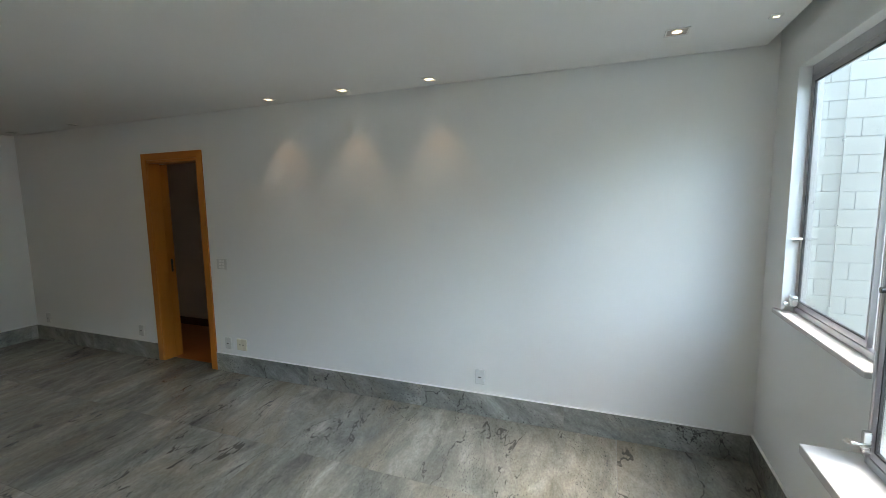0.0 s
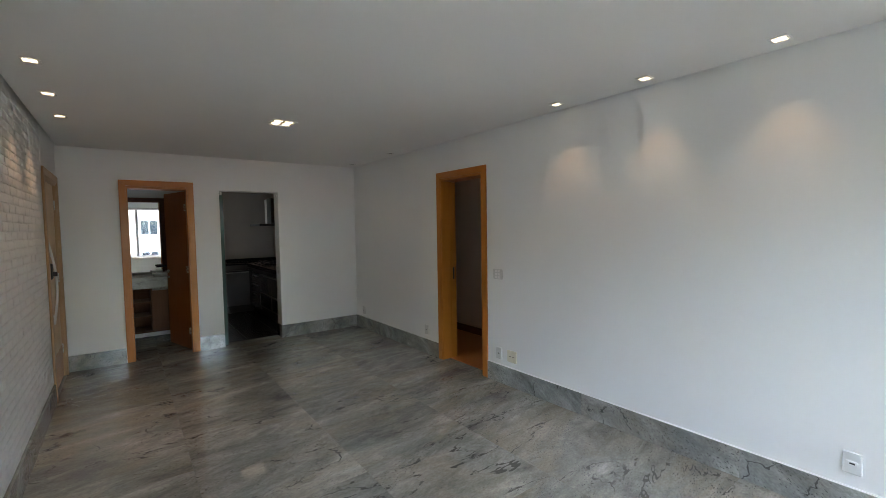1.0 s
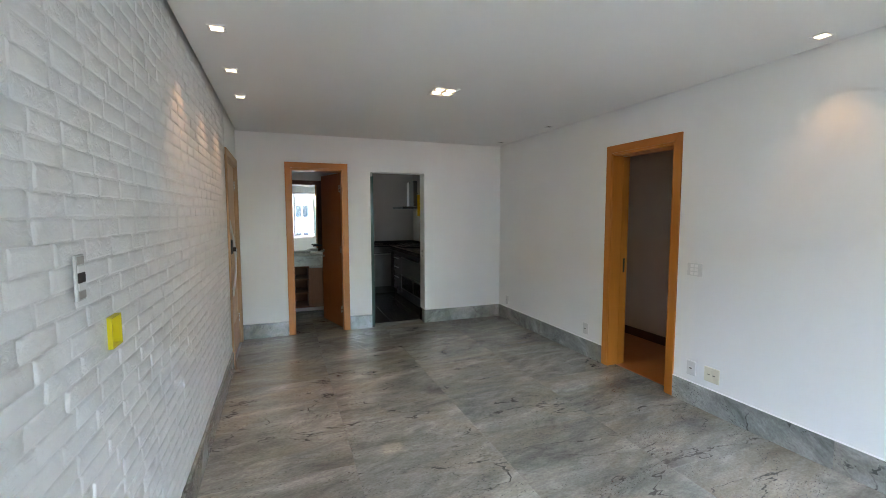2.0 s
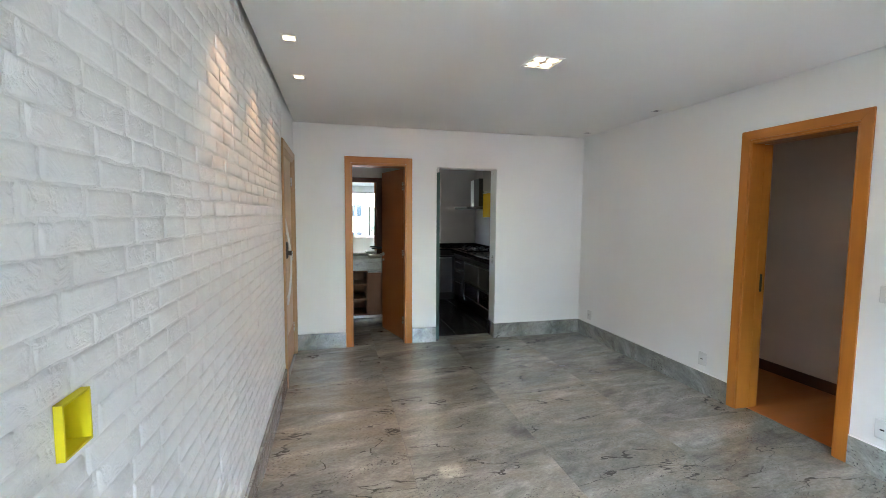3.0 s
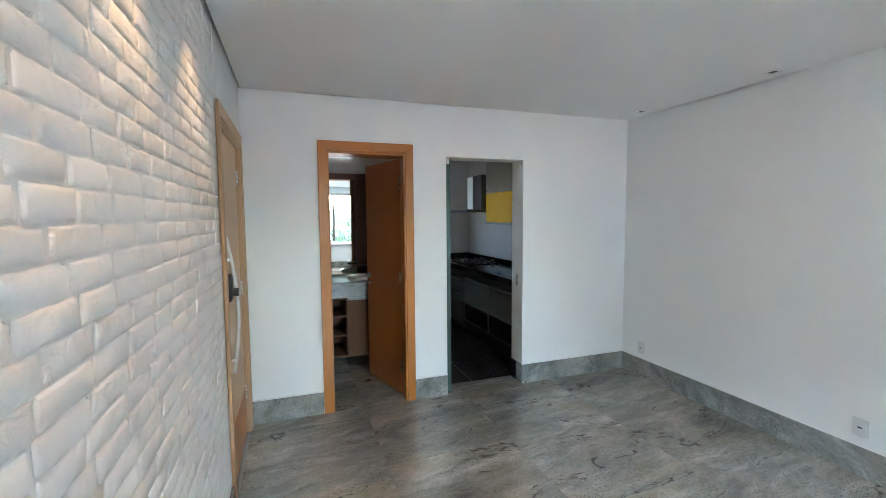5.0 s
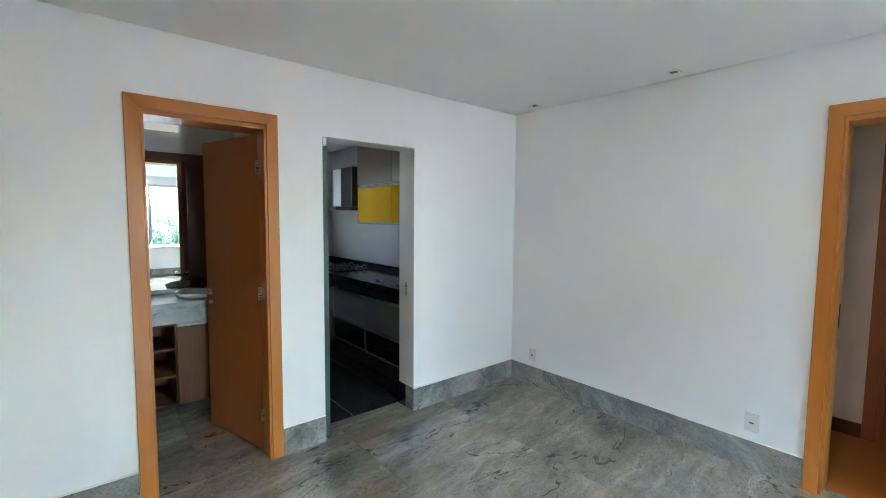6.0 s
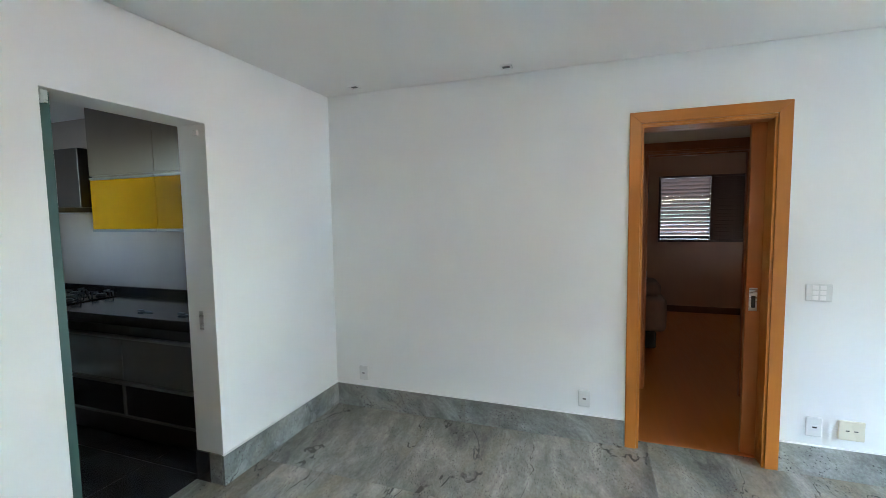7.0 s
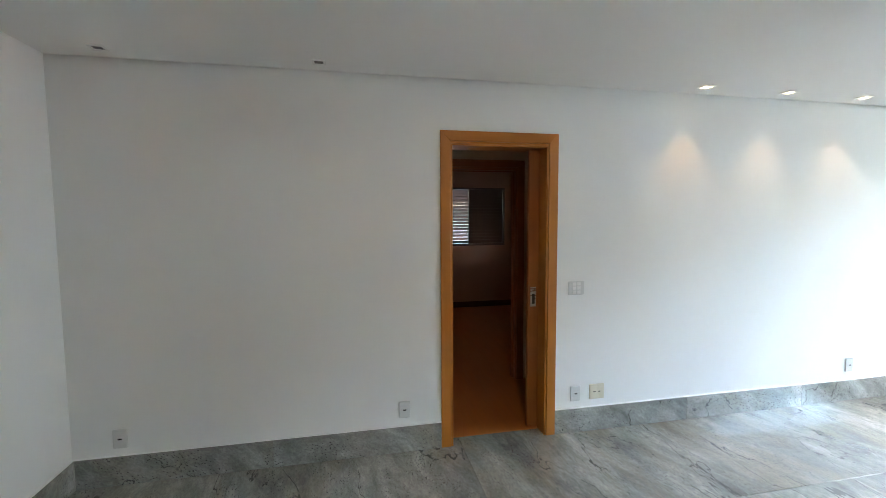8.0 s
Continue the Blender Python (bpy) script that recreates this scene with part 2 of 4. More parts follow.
M_WALL = surface("white_wall_paint", (0.86, 0.87, 0.86), 0.55, vary=0.02, scale=1.2, fine=220, bump=0.03)
M_CEIL = surface("ceiling_paint", (0.83, 0.83, 0.82), 0.8, vary=0.02, scale=0.8, fine=150, bump=0.02)
M_BRICK = brick_paint("white_painted_brick")
M_STONE = granite("polished_grey_granite", (0.246, 0.238, 0.209), 0.018, turn=(0, 0, 6), specks=0.9, spread=0.065)
M_COUNTER = granite("honed_grey_granite", (0.17, 0.172, 0.165), 0.45, turn=(0, 0, 10))
M_SKIRT = granite("grey_granite_skirting", (0.27, 0.278, 0.266), 0.18, turn=(38, -32, 60), specks=0.95, spread=0.085)
M_GROUT = surface("grey_grout", (0.22, 0.22, 0.21), 0.8)
M_WOOD = wood("honey_wood", (0.50, 0.173, 0.024), 0.34)
M_WOODH = wood("honey_wood_head", (0.50, 0.173, 0.024), 0.34, along="x")
M_WOODY = wood("honey_wood_side", (0.50, 0.173, 0.024), 0.34, along="y")
M_LEAF = wood("orange_veneer", (0.385, 0.124, 0.029), 0.38, contrast=0.12)
M_RED = wood("reddish_door_wood", (0.40, 0.115, 0.036), 0.4)
M_ENTRYFRAME = wood("pale_oak_casing", (0.50, 0.30, 0.155), 0.4)
M_ENTRYHEAD = wood("pale_oak_casing_head", (0.50, 0.30, 0.155), 0.4, along="y")
M_ENTRY = wood("light_oak_veneer", (0.63, 0.39, 0.20), 0.35, contrast=0.15)
M_DARKWOOD = wood("dark_walnut", (0.11, 0.034, 0.014), 0.45)
M_GREYWOOD = wood("brown_laminate", (0.13, 0.062, 0.036), 0.6, contrast=0.2, gloss=0.2)
M_PARQUET = wood("reddish_parquet", (0.52, 0.155, 0.029), 0.33, along="x", relief=0)
M_METAL = surface("brushed_steel", (0.62, 0.62, 0.61), 0.28, 1.0, vary=0.05, scale=8, bump=0.02, stretch=(1, 1, 12))
M_SATIN = surface("satin_steel", (0.78, 0.77, 0.75), 0.5, 0.5, vary=0.03, bump=0)
M_ALU = surface("aluminium_profile", (0.20, 0.20, 0.20), 0.4, 0.6, vary=0.05, scale=6, bump=0.02)
M_BLACK = surface("black_plastic", (0.02, 0.02, 0.021), 0.35, vary=0.2)
M_BLACKGLASS = surface("black_glass", (0.018, 0.018, 0.020), 0.06, vary=0.2, bump=0)
M_BLACKSTONE = surface("black_granite", (0.022, 0.022, 0.025), 0.12, vary=0.4, scale=40, fine=200, bump=0)
M_GREYGLASS = surface("grey_lacquered_glass", (0.125, 0.127, 0.125), 0.16, vary=0.06, bump=0)
M_YELLOW = surface("yellow_lacquered_glass", (0.46, 0.235, 0.006), 0.08, vary=0.05, bump=0)
M_YELLOW.node_tree.nodes["Principled BSDF"].inputs["IOR"].default_value = 2.0
M_TAUPE = surface("taupe_laminate", (0.155, 0.125, 0.092), 0.35, vary=0.05)
M_HOODSIDE = surface("dark_hood_panel", (0.016, 0.012, 0.011), 0.3, vary=0.1)
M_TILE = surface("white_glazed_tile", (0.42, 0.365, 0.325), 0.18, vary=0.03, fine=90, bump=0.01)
M_DARKTILE = surface("black_slate_floor_tile", (0.03, 0.031, 0.034), 0.25, vary=0.35, scale=5, fine=50, bump=0.04)
M_GASKET = surface("dark_rubber_gasket", (0.03, 0.028, 0.03), 0.6)
M_PLASTIC = surface("white_plastic", (0.92, 0.92, 0.91), 0.22, vary=0.02, bump=0)
M_SOCKET = surface("white_socket_plastic", (0.74, 0.75, 0.74), 0.25, vary=0.02, bump=0)
M_CREAM = surface("cream_plastic", (0.78, 0.74, 0.60), 0.3, vary=0.03, bump=0)
M_SLOT = surface("socket_slot", (0.03, 0.03, 0.03), 0.6, bump=0)
M_YBOX = surface("yellow_junction_box", (0.72, 0.60, 0.02), 0.4, vary=0.08)
M_CERAMIC = surface("white_ceramic", (0.85, 0.85, 0.84), 0.08, vary=0.01, bump=0)
M_SILL = surface("pale_stone_sill", (0.74, 0.71, 0.70), 0.25, vary=0.05, scale=12, bump=0.02)
M_FRAME = surface("silver_window_frame", (0.55, 0.53, 0.54), 0.3, 0.8, vary=0.04, bump=0.01)
M_GLASS = glass("window_glass")
M_GLASSEDGE = surface("green_glass_edge", (0.065, 0.12, 0.11), 0.1, vary=0.1, bump=0)
M_MIRROR = node_material("mirror")[0]
M_MIRROR.node_tree.nodes["Principled BSDF"].inputs["Metallic"].default_value = 1.0
M_MIRROR.node_tree.nodes["Principled BSDF"].inputs["Roughness"].default_value = 0.01
M_MIRROR.node_tree.nodes["Principled BSDF"].inputs["Base Color"].default_value = (0.86, 0.88, 0.87, 1)
M_LIT = glowing("lit_lamp_lens", (1.0, 0.80, 0.56), 0.5)
M_BAR = glowing("light_bar_diffuser", (1.0, 0.97, 0.92), 0.02)
M_PANEL = glowing("ceiling_panel_diffuser", (1.0, 0.93, 0.74), 0.066)
M_UNLIT = surface("unlit_lamp_lens", (0.22, 0.22, 0.23), 0.15, vary=0.1, bump=0)
M_FABRIC = surface("beige_fabric", (0.24, 0.15, 0.105), 0.9, vary=0.1, scale=14, fine=300, bump=0.3)
M_DARKFAB = surface("dark_fabric", (0.04, 0.038, 0.04), 0.9, vary=0.1, bump=0.2)
M_ROOM2 = surface("beige_wall_paint", (0.50, 0.28, 0.18), 0.7, vary=0.03, fine=200, bump=0.02)
M_HALL = surface("off_white_hall_paint", (0.85, 0.66, 0.55), 0.7, vary=0.03, fine=200, bump=0.02)
M_SHUTTER = surface("brown_shutter", (0.10, 0.046, 0.028), 0.4, vary=0.1)
# White tile and joint darkened in colour, standing in for weaker daylight outside.
M_FACADE = surface("darkened_white_facade_tile", (0.32, 0.31, 0.283), 0.3, vary=0.05, scale=4)
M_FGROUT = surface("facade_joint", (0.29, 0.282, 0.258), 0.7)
M_HILL = surface("wooded_hillside", (0.07, 0.09, 0.06), 0.95, vary=0.4, scale=0.02, fine=0.3, bump=0)
M_REFLECTOR = surface("lamp_reflector", (0.42, 0.40, 0.37), 0.35, 0.4, bump=0)
M_PINK = surface("pink_render", (0.70, 0.55, 0.47), 0.85, vary=0.08, scale=0.4, fine=8)
M_ROOF = surface("terracotta_roof", (0.36, 0.14, 0.07), 0.8, vary=0.25, scale=2, fine=20)
M_GROUND = surface("asphalt_ground", (0.06, 0.06, 0.058), 0.9, vary=0.3, scale=0.2, fine=6)
M_LEAVES = surface("foliage", (0.06, 0.10, 0.03), 0.7, vary=0.4, scale=1.5, fine=9)
M_BARK = surface("bark", (0.10, 0.07, 0.05), 0.9, vary=0.3, scale=6)
M_DARKPANE = surface("far_window_pane", (0.05, 0.06, 0.07), 0.08, bump=0)

# ---- plan of the living room, in metres ----
W, S, N, H, TOP = 3.52, -0.215, 7.385, 2.51, 2.62      # east wall, south wall, north wall, ceiling, slab
NT = 7.59                                             # back of the north wall
SK = 0.18                                             # skirting height
LD = (0.537, 1.300, 2.170)                            # powder room door, outside of casing: west, east, top
KO = (1.594, 2.344, 2.083)                            # kitchen opening
RD = (4.305, 5.154, 2.18)                             # hall door, outside of casing: south, north, top
ED = (6.29, 7.35, 2.16)                               # entrance door, outside of casing
WA = (2.345, 3.225, 1.05, 2.31)                         # small window: west, east, sill, head
WB = (0.25, 2.300, 0.74, 2.31)                         # wide window
JB = (3.216, 3.302, 1.122, 1.220)                     # hole of the open junction box in the brick wall
C = 0.068                                             # casing width

# ---- walls ----
structure("wall_north", boxes(
    (-0.2, LD[0] + 0.05, N, NT, 0, TOP), (LD[1] - 0.05, KO[0], N, NT, 0, TOP), (KO[1], W, N, NT, 0, TOP),
    (LD[0] + 0.05, LD[1] - 0.05, N, NT, LD[2] - 0.05, TOP), (KO[0], KO[1], N, NT, KO[2], TOP)), M_WALL,
    "smooth white painted wall with two openings", "wall")
structure("wall_east", boxes(
    (W, 3.72, S - 0.2, RD[0] + 0.05, 0, TOP), (W, 3.72, RD[1] - 0.05, NT, 0, TOP), (W, 3.72, RD[0] + 0.05, RD[1] - 0.05, RD[2] - 0.05, TOP)), M_WALL,
    "long smooth white painted wall", "wall")
structure("wall_south", boxes(
    (-0.2, WB[0], -0.305, S, 0, TOP), (WB[1], WA[0], -0.305, S, 0, TOP), (WA[1], W, -0.305, S, 0, TOP),
    (WB[0], WB[1], -0.305, S, 0, WB[2]), (WA[0], WA[1], -0.305, S, 0, WA[2]), (WB[0], WB[1], -0.305, S, WB[3], TOP), (WA[0], WA[1], -0.305, S, WA[3], TOP)), M_WALL,
    "white painted window wall", "wall")
wall_west = structure("wall_west", boxes(
    (-0.2, -0.0078, S, JB[0], 0, TOP), (-0.2, -0.0078, JB[1], ED[0] + 0.03, 0, TOP), (-0.2, -0.0078, JB[0], JB[1], 0, JB[2]), (-0.2, -0.0078, JB[0], JB[1], JB[3], TOP)), M_BRICK,
    "white painted exposed brick wall", "wall")
structure("wall_entrance", boxes((-0.2, -0.004, ED[0] + 0.031, N, ED[2] - 0.03, TOP), (-0.2, -0.004, ED[1] - 0.03, N, 0, ED[2] - 0.03)), M_WALL, "plain white wall over the entrance door", "wall")
structure("wall_landing", boxes((-0.34, -0.215, 6.0, 7.6, 0, TOP)), M_WALL, "plain white wall behind the entrance door", "wall")

# ceiling with a dark shadow gap along the walls, and the slab above it
structure("ceiling", boxes((0.014, W - 0.020, -0.145, N - 0.014, H, H + 0.02)), M_CEIL, "flat white plaster ceiling with shadow gap and curtain recess", "ceiling")
structure("ceiling_slab", boxes((-0.4, 8.4, -0.4, 10.8, TOP + 0.003, TOP + 0.15)), M_CEIL, "plain concrete slab over the rooms", "ceiling")

# ---- floors ----
floor = structure("floor", boxes((-0.2, W + 0.10, -0.4, 8.95, -0.12, -0.004)), M_GROUT, "polished grey granite slab floor with thin joints", "floor")
structure("floor_hall", boxes((W + 0.102, 8.2, 2.0, 7.6, -0.12, -0.002)), M_PARQUET, "reddish wooden floor", "floor")
floor_kitchen = structure("floor_kitchen", boxes((-0.2, 3.3, 8.952, 10.7, -0.12, -0.006), (1.42, 3.3, NT + 0.004, 8.95, -0.0035, -0.003)), M_GROUT, "black slate-tiled kitchen floor with grey joints", "floor")


# ---- doors and openings ----
def door_set(name, x, y, rz, w, h, depth, label, mats, stops=True):
    """Casing and lining of a doorway; local x along the wall, y into it."""
    ms, mh = mats
    d = thing(name, x, y, 0, rz, label, "door frame", kind="structure")
    part("casing", prism([(0, 0), (C, 0), (C, h - C), (0, h)], -0.016, -0.001, 0.0022), ms, d, local=True)
    part("casing", prism([(w - C, 0), (w, 0), (w, h), (w - C, h - C)], -0.016, -0.001, 0.0022), ms, d, local=True)
    part("casing_head", prism([(C, h - C), (w - C, h - C), (w, h), (0, h)], -0.016, -0.001, 0.0022), mh, d, local=True)
    part("lining", soft_box(C - 0.012, C + 0.014, 0.0005, depth, 0, h - C - 0.001, 0.002), ms, d, local=True)
    part("lining", soft_box(w - C - 0.014, w - C + 0.012, 0.0005, depth, 0, h - C - 0.001, 0.002), ms, d, local=True)
    part("lining_head", soft_box(C + 0.015, w - C - 0.015, 0.0005, depth, h - C - 0.026, h - C + 0.012, 0.002), mh, d, local=True)
    part("bead", soft_box(C + 0.0015, C + 0.016, -0.0085, -0.0005, 0, h - C - 0.0165, 0.002), ms, d, local=True)
    part("bead", soft_box(w - C - 0.016, w - C - 0.0015, -0.0085, -0.0005, 0, h - C - 0.0165, 0.002), ms, d, local=True)
    part("bead_head", soft_box(C + 0.0015, w - C - 0.0015, -0.0085, -0.0005, h - C - 0.016, h - C - 0.0015, 0.002), mh, d, local=True)
    if not stops:
        return d
    part("stop", soft_box(C + 0.0145, C + 0.026, 0.05, 0.09, 0, h - C - 0.04, 0.002), ms, d, local=True)
    part("stop", soft_box(w - C - 0.026, w - C - 0.0145, 0.05, 0.09, 0, h - C - 0.04, 0.002), ms, d, local=True)
    part("stop_head", soft_box(C + 0.027, w - C - 0.027, 0.05, 0.09, h - C - 0.04, h - C - 0.027, 0.002), mh, d, local=True)
    return d


door_set("door_1", LD[0], N, 0, LD[1] - LD[0], LD[2], NT - N + 0.01, "honey-coloured wooden door frame of the powder room", (M_WOOD, M_WOODH), False)
door_set("door_2", W, RD[1], -90, RD[1] - RD[0], RD[2], 0.118, "honey-coloured wooden door frame leading to the hall", (M_WOOD, M_WOODY), False)
hall_door = bpy.data.objects["door_2"]
part("strike", soft_box(3.670, 3.692, RD[1] - C - 0.0172, RD[1] - C - 0.0142, 0.94, 1.08, 0.001), M_SLOT, hall_door, "dark strike slot")
part("rear_lining", soft_box(3.690, 3.722, RD[0] + C - 0.012, RD[0] + C + 0.020, 0, RD[2] - C - 0.03, 0.002), M_WOOD, hall_door)
part("rear_lining", soft_box(3.640, 3.722, RD[1] - C - 0.014, RD[1] - C + 0.012, 0, RD[2] - C - 0.03, 0.002), M_WOOD, hall_door)
part("rear_lining_head", soft_box(3.640, 3.722, 4.466, RD[1] - C - 0.015, RD[2] - C - 0.026, RD[2] - C + 0.012, 0.002), M_WOODY, hall_door)
entry = door_set("door_3", -0.002, ED[0], 90, ED[1] - ED[0], ED[2], 0.19, "light wooden frame of the entrance door", (M_ENTRYFRAME, M_ENTRYHEAD))


def hinge(x, y, z, parent):
    bm = boxes((x - 0.004, x + 0.004, y - 0.02, y + 0.012, z - 0.045, z + 0.045))
    box(bm, x - 0.009, x + 0.009, y - 0.034, y - 0.019, z - 0.045, z + 0.045)
    part("hinge", bm, M_METAL, parent, "steel hinge", local=True)


# powder room leaf, standing open into the room
leaf = thing("powder_room_door", LD[1] - C - 0.012, 7.50, 0.008, 106, "orange wooden door standing open into the powder room", "door")
part("panel", soft_box(0, 0.68, -0.035, 0, 0, 2.06, 0.002), M_LEAF, leaf, local=True)
for hz in (0.25, 1.05, 1.85):
    hinge(-0.005, 0.012, hz, leaf)
for side in (0.006, -0.041):
    sg = 1 if side > 0 else -1
    lever = part("lever", tube([(0.62, side, 1.0), (0.62, side + sg * 0.04, 1.0), (0.60, side + sg * 0.048, 1.0), (0.52, side + sg * 0.048, 1.0)], 0.009, 8), M_METAL, leaf, "brass-toned lever handle", True, True)
    part("rosette", tube([(0.62, side - sg * 0.006, 1.0), (0.62, side + sg * 0.006, 1.0)], 0.025, 16), M_METAL, lever, local=True)
    part("key_rosette", tube([(0.62, side - sg * 0.006, 0.92), (0.62, side + sg * 0.004, 0.92)], 0.018, 14), M_METAL, leaf, local=True)

# pocket door to the hall, slid almost wholly into the wall
pocket = thing("pocket_door", 3.62, 4.42, 0.006, 0, "orange wooden sliding door pushed back into its pocket", "door")
part("panel", soft_box(3.648, 3.686, RD[0] + C - 0.011, 4.462, 0.006, 2.098, 0.003), M_LEAF, pocket)
pull = part("pull", soft_box(3.6435, 3.6475, 4.402, 4.446, 0.935, 1.08, 0.002), M_METAL, pocket, "chrome recessed pull plate")
part("recess", soft_box(3.642, 3.6434, 4.412, 4.434, 0.955, 1.03, 0.0005), M_SLOT, pull)

# entrance leaf with its long bowed pull, lock and hinges
ew = ED[1] - ED[0]
front = thing("entrance_door", -0.025, ED[0] + C + 0.016, 0.006, 90, "closed light wooden entrance door with long bowed steel pull", "door")
lw = ew - 2 * C - 0.032
part("panel", soft_box(0, lw, 0, 0.04, 0, ED[2] - C - 0.035, 0.003), M_ENTRY, front, local=True)
part("kick_panel", soft_box(0.004, lw - 0.004, -0.004, -0.0005, 0.01, 0.34, 0.001), M_WOODY, front, "darker wooden kick plate", local=True)
bow = [(0.09 + 0.11 * u, -0.022 - 0.04 * math.sin(math.pi * u), 1.47 - 0.79 * u) for u in [i / 18 for i in range(19)]]
grip = part("pull", tube(bow, 0.010, 10), M_SATIN, front, "long bowed satin steel pull", True, True)
for u in (0.16, 0.9):
    x, y, z = 0.09 + 0.11 * u, -0.022 - 0.04 * math.sin(math.pi * u), 1.47 - 0.79 * u
    part("standoff", tube([(x, 0.0, z), (x, y, z)], 0.010, 10), M_SATIN, grip, local=True)
lock = part("lock", soft_box(0.045, 0.125, -0.045, -0.001, 1.12, 1.27, 0.014), M_BLACK, front, "black electronic lock", local=True)
part("knob", tube([(0.085, -0.045, 1.17), (0.085, -0.075, 1.17)], 0.022, 16), M_BLACK, lock, local=True)
part("key_rosette", tube([(0.085, -0.001, 1.0), (0.085, -0.008, 1.0)], 0.016, 14), M_METAL, front, local=True)
for hz in (0.3, 1.07, 1.85):
    part("hinge", boxes((lw - 0.002, lw + 0.03, -0.012, -0.002, hz - 0.05, hz + 0.05)), M_METAL, front, "steel hinge", local=True)

# glass pocket door of the kitchen: its leading edge shows in the opening
gd = thing("glass_sliding_door", 1.62, 7.43, 0.004, 0, "frameless green glass sliding door pushed into the wall", "door")
part("pane_edge", soft_box(KO[0] + 0.002, KO[0] + 0.045, 7.405, 7.417, 0.012, KO[2] - 0.012, 0.002), M_GLASSEDGE, gd, "green glass")
part("roller_clamp", soft_box(KO[0] + 0.008, KO[0] + 0.034, 7.392, 7.43, KO[2] - 0.06, KO[2] - 0.004, 0.003), M_METAL, gd, "steel roller clamp")
part("floor_guide", soft_box(KO[0] + 0.006, KO[0] + 0.036, 7.400, 7.424, 0.0, 0.022, 0.003), M_BLACK, gd, "dark floor guide")
strike = thing("strike_plate", KO[1], 7.49, 0.98, 0, "small steel strike plate in the opening's reveal", "door hardware")
part("plate", soft_box(KO[1] - 0.004, KO[1] - 0.0005, 7.475, 7.505, 0.92, 1.03, 0.001), M_METAL, strike)

catch = thing("door_catch", KO[1], 7.45, 2.03, 0, "small white catch high in the kitchen opening", "door hardware")
part("body", soft_box(KO[1] - 0.016, KO[1] - 0.0005, 7.43, 7.465, 2.02, 2.05, 0.004), M_PLASTIC, catch)

# ---- windows in the south wall ----
def window(name, x0, x1, z0, z1, sashes, label, shift=0.0, jamb=0.025, stile=0.022, head=0.04, depth=0.07, lead=0):
    """Sliding window: fixed frame, sashes that overlap in turn, panes held by dark gaskets; shift moves it towards the room."""
    w = thing(name, (x0 + x1) / 2, -0.29 + shift, z0, 0, label, "window", kind="structure")
    y0, y1 = -0.26 - depth + shift, -0.26 + shift
    for a in ((x0, x0 + jamb, z0, z1), (x1 - jamb, x1, z0, z1), (x0 + jamb + 0.001, x1 - jamb - 0.001, z0, z0 + 0.03), (x0 + jamb + 0.001, x1 - jamb - 0.001, z1 - head, z1)):
        part("window_frame", soft_box(a[0], a[1], y0, y1, a[2] + 0.001, a[3] - 0.001, 0.002), M_FRAME, w)
    stops = [x0 + jamb + 0.001, *sashes, x1 - jamb - 0.001]
    for i in range(len(stops) - 1):
        a, b = stops[i], stops[i + 1]
        ya = y1 - (0.026 if (i + lead) % 2 else 0.004)
        zb, zt = z0 + 0.032, z1 - head - 0.002
        sash = part("sash", boxes((a, a + stile, ya - 0.018, ya, zb, zt), (b - stile, b, ya - 0.018, ya, zb, zt),
                                  (a + stile, b - stile, ya - 0.018, ya, zb, zb + 0.026), (a + stile, b - stile, ya - 0.018, ya, zt - 0.026, zt)), M_FRAME, w)
        part("gasket", boxes((a + stile, a + stile + 0.005, ya - 0.014, ya - 0.002, zb + 0.026, zt - 0.026), (b - stile - 0.005, b - stile, ya - 0.014, ya - 0.002, zb + 0.026, zt - 0.026),
                             (a + stile + 0.005, b - stile - 0.005, ya - 0.014, ya - 0.002, zb + 0.026, zb + 0.031), (a + stile + 0.005, b - stile - 0.005, ya - 0.014, ya - 0.002, zt - 0.031, zt - 0.026)), M_GASKET, sash, "dark rubber gasket")
        pane = part("pane", boxes((a + stile + 0.0052, b - stile - 0.0052, ya - 0.011, ya - 0.006, zb + 0.0312, zt - 0.0312)), M_GLASS, sash)
        pane.visible_shadow = False
    return w


win_a = window("window_1", WA[0], WA[1], WA[2] + 0.004, WA[3], [2.53], "narrow silver aluminium sliding window beside the corner", shift=-0.010, jamb=0.008, stile=0.013, head=0.05, depth=0.05, lead=1)
win_b = window("window_2", WB[0], WB[1], WB[2] + 0.004, WB[3], [0.93, 1.60], "wide silver aluminium sliding window with low sill", shift=0.064, jamb=0.012, stile=0.026)
part("window_sill", soft_box(WA[0] + 0.002, WA[1] + 0.065, -0.268, S + 0.022, WA[2] - 0.022, WA[2] + 0.003, 0.004), M_SILL, win_a, "pale stone sill")
part("window_sill", soft_box(WB[0] - 0.05, 2.37, -0.258, -0.035, WB[2] - 0.035, WB[2] + 0.003, 0.005), M_SILL, win_b, "broad pale stone sill")
part("clamp", soft_box(WA[1] - 0.060, WA[1] - 0.012, -0.268, -0.240, 1.088, 1.145, 0.006), M_METAL, win_a, "steel sash clamp")
part("clamp_screw", tube([(WA[1] - 0.036, -0.240, 1.10), (WA[1] - 0.036, -0.215, 1.10)], 0.010, 10), M_METAL, win_a, "steel clamp screw")
part("knob", tube([(WA[1] - 0.026, -0.275, 1.44), (WA[1] - 0.026, -0.232, 1.44)], 0.008, 10), M_METAL, win_a, "small steel knob")
part("latch", soft_box(2.262, 2.284, -0.195, -0.172, 0.79, 0.87, 0.004), M_METAL, win_b, "steel sash latch")
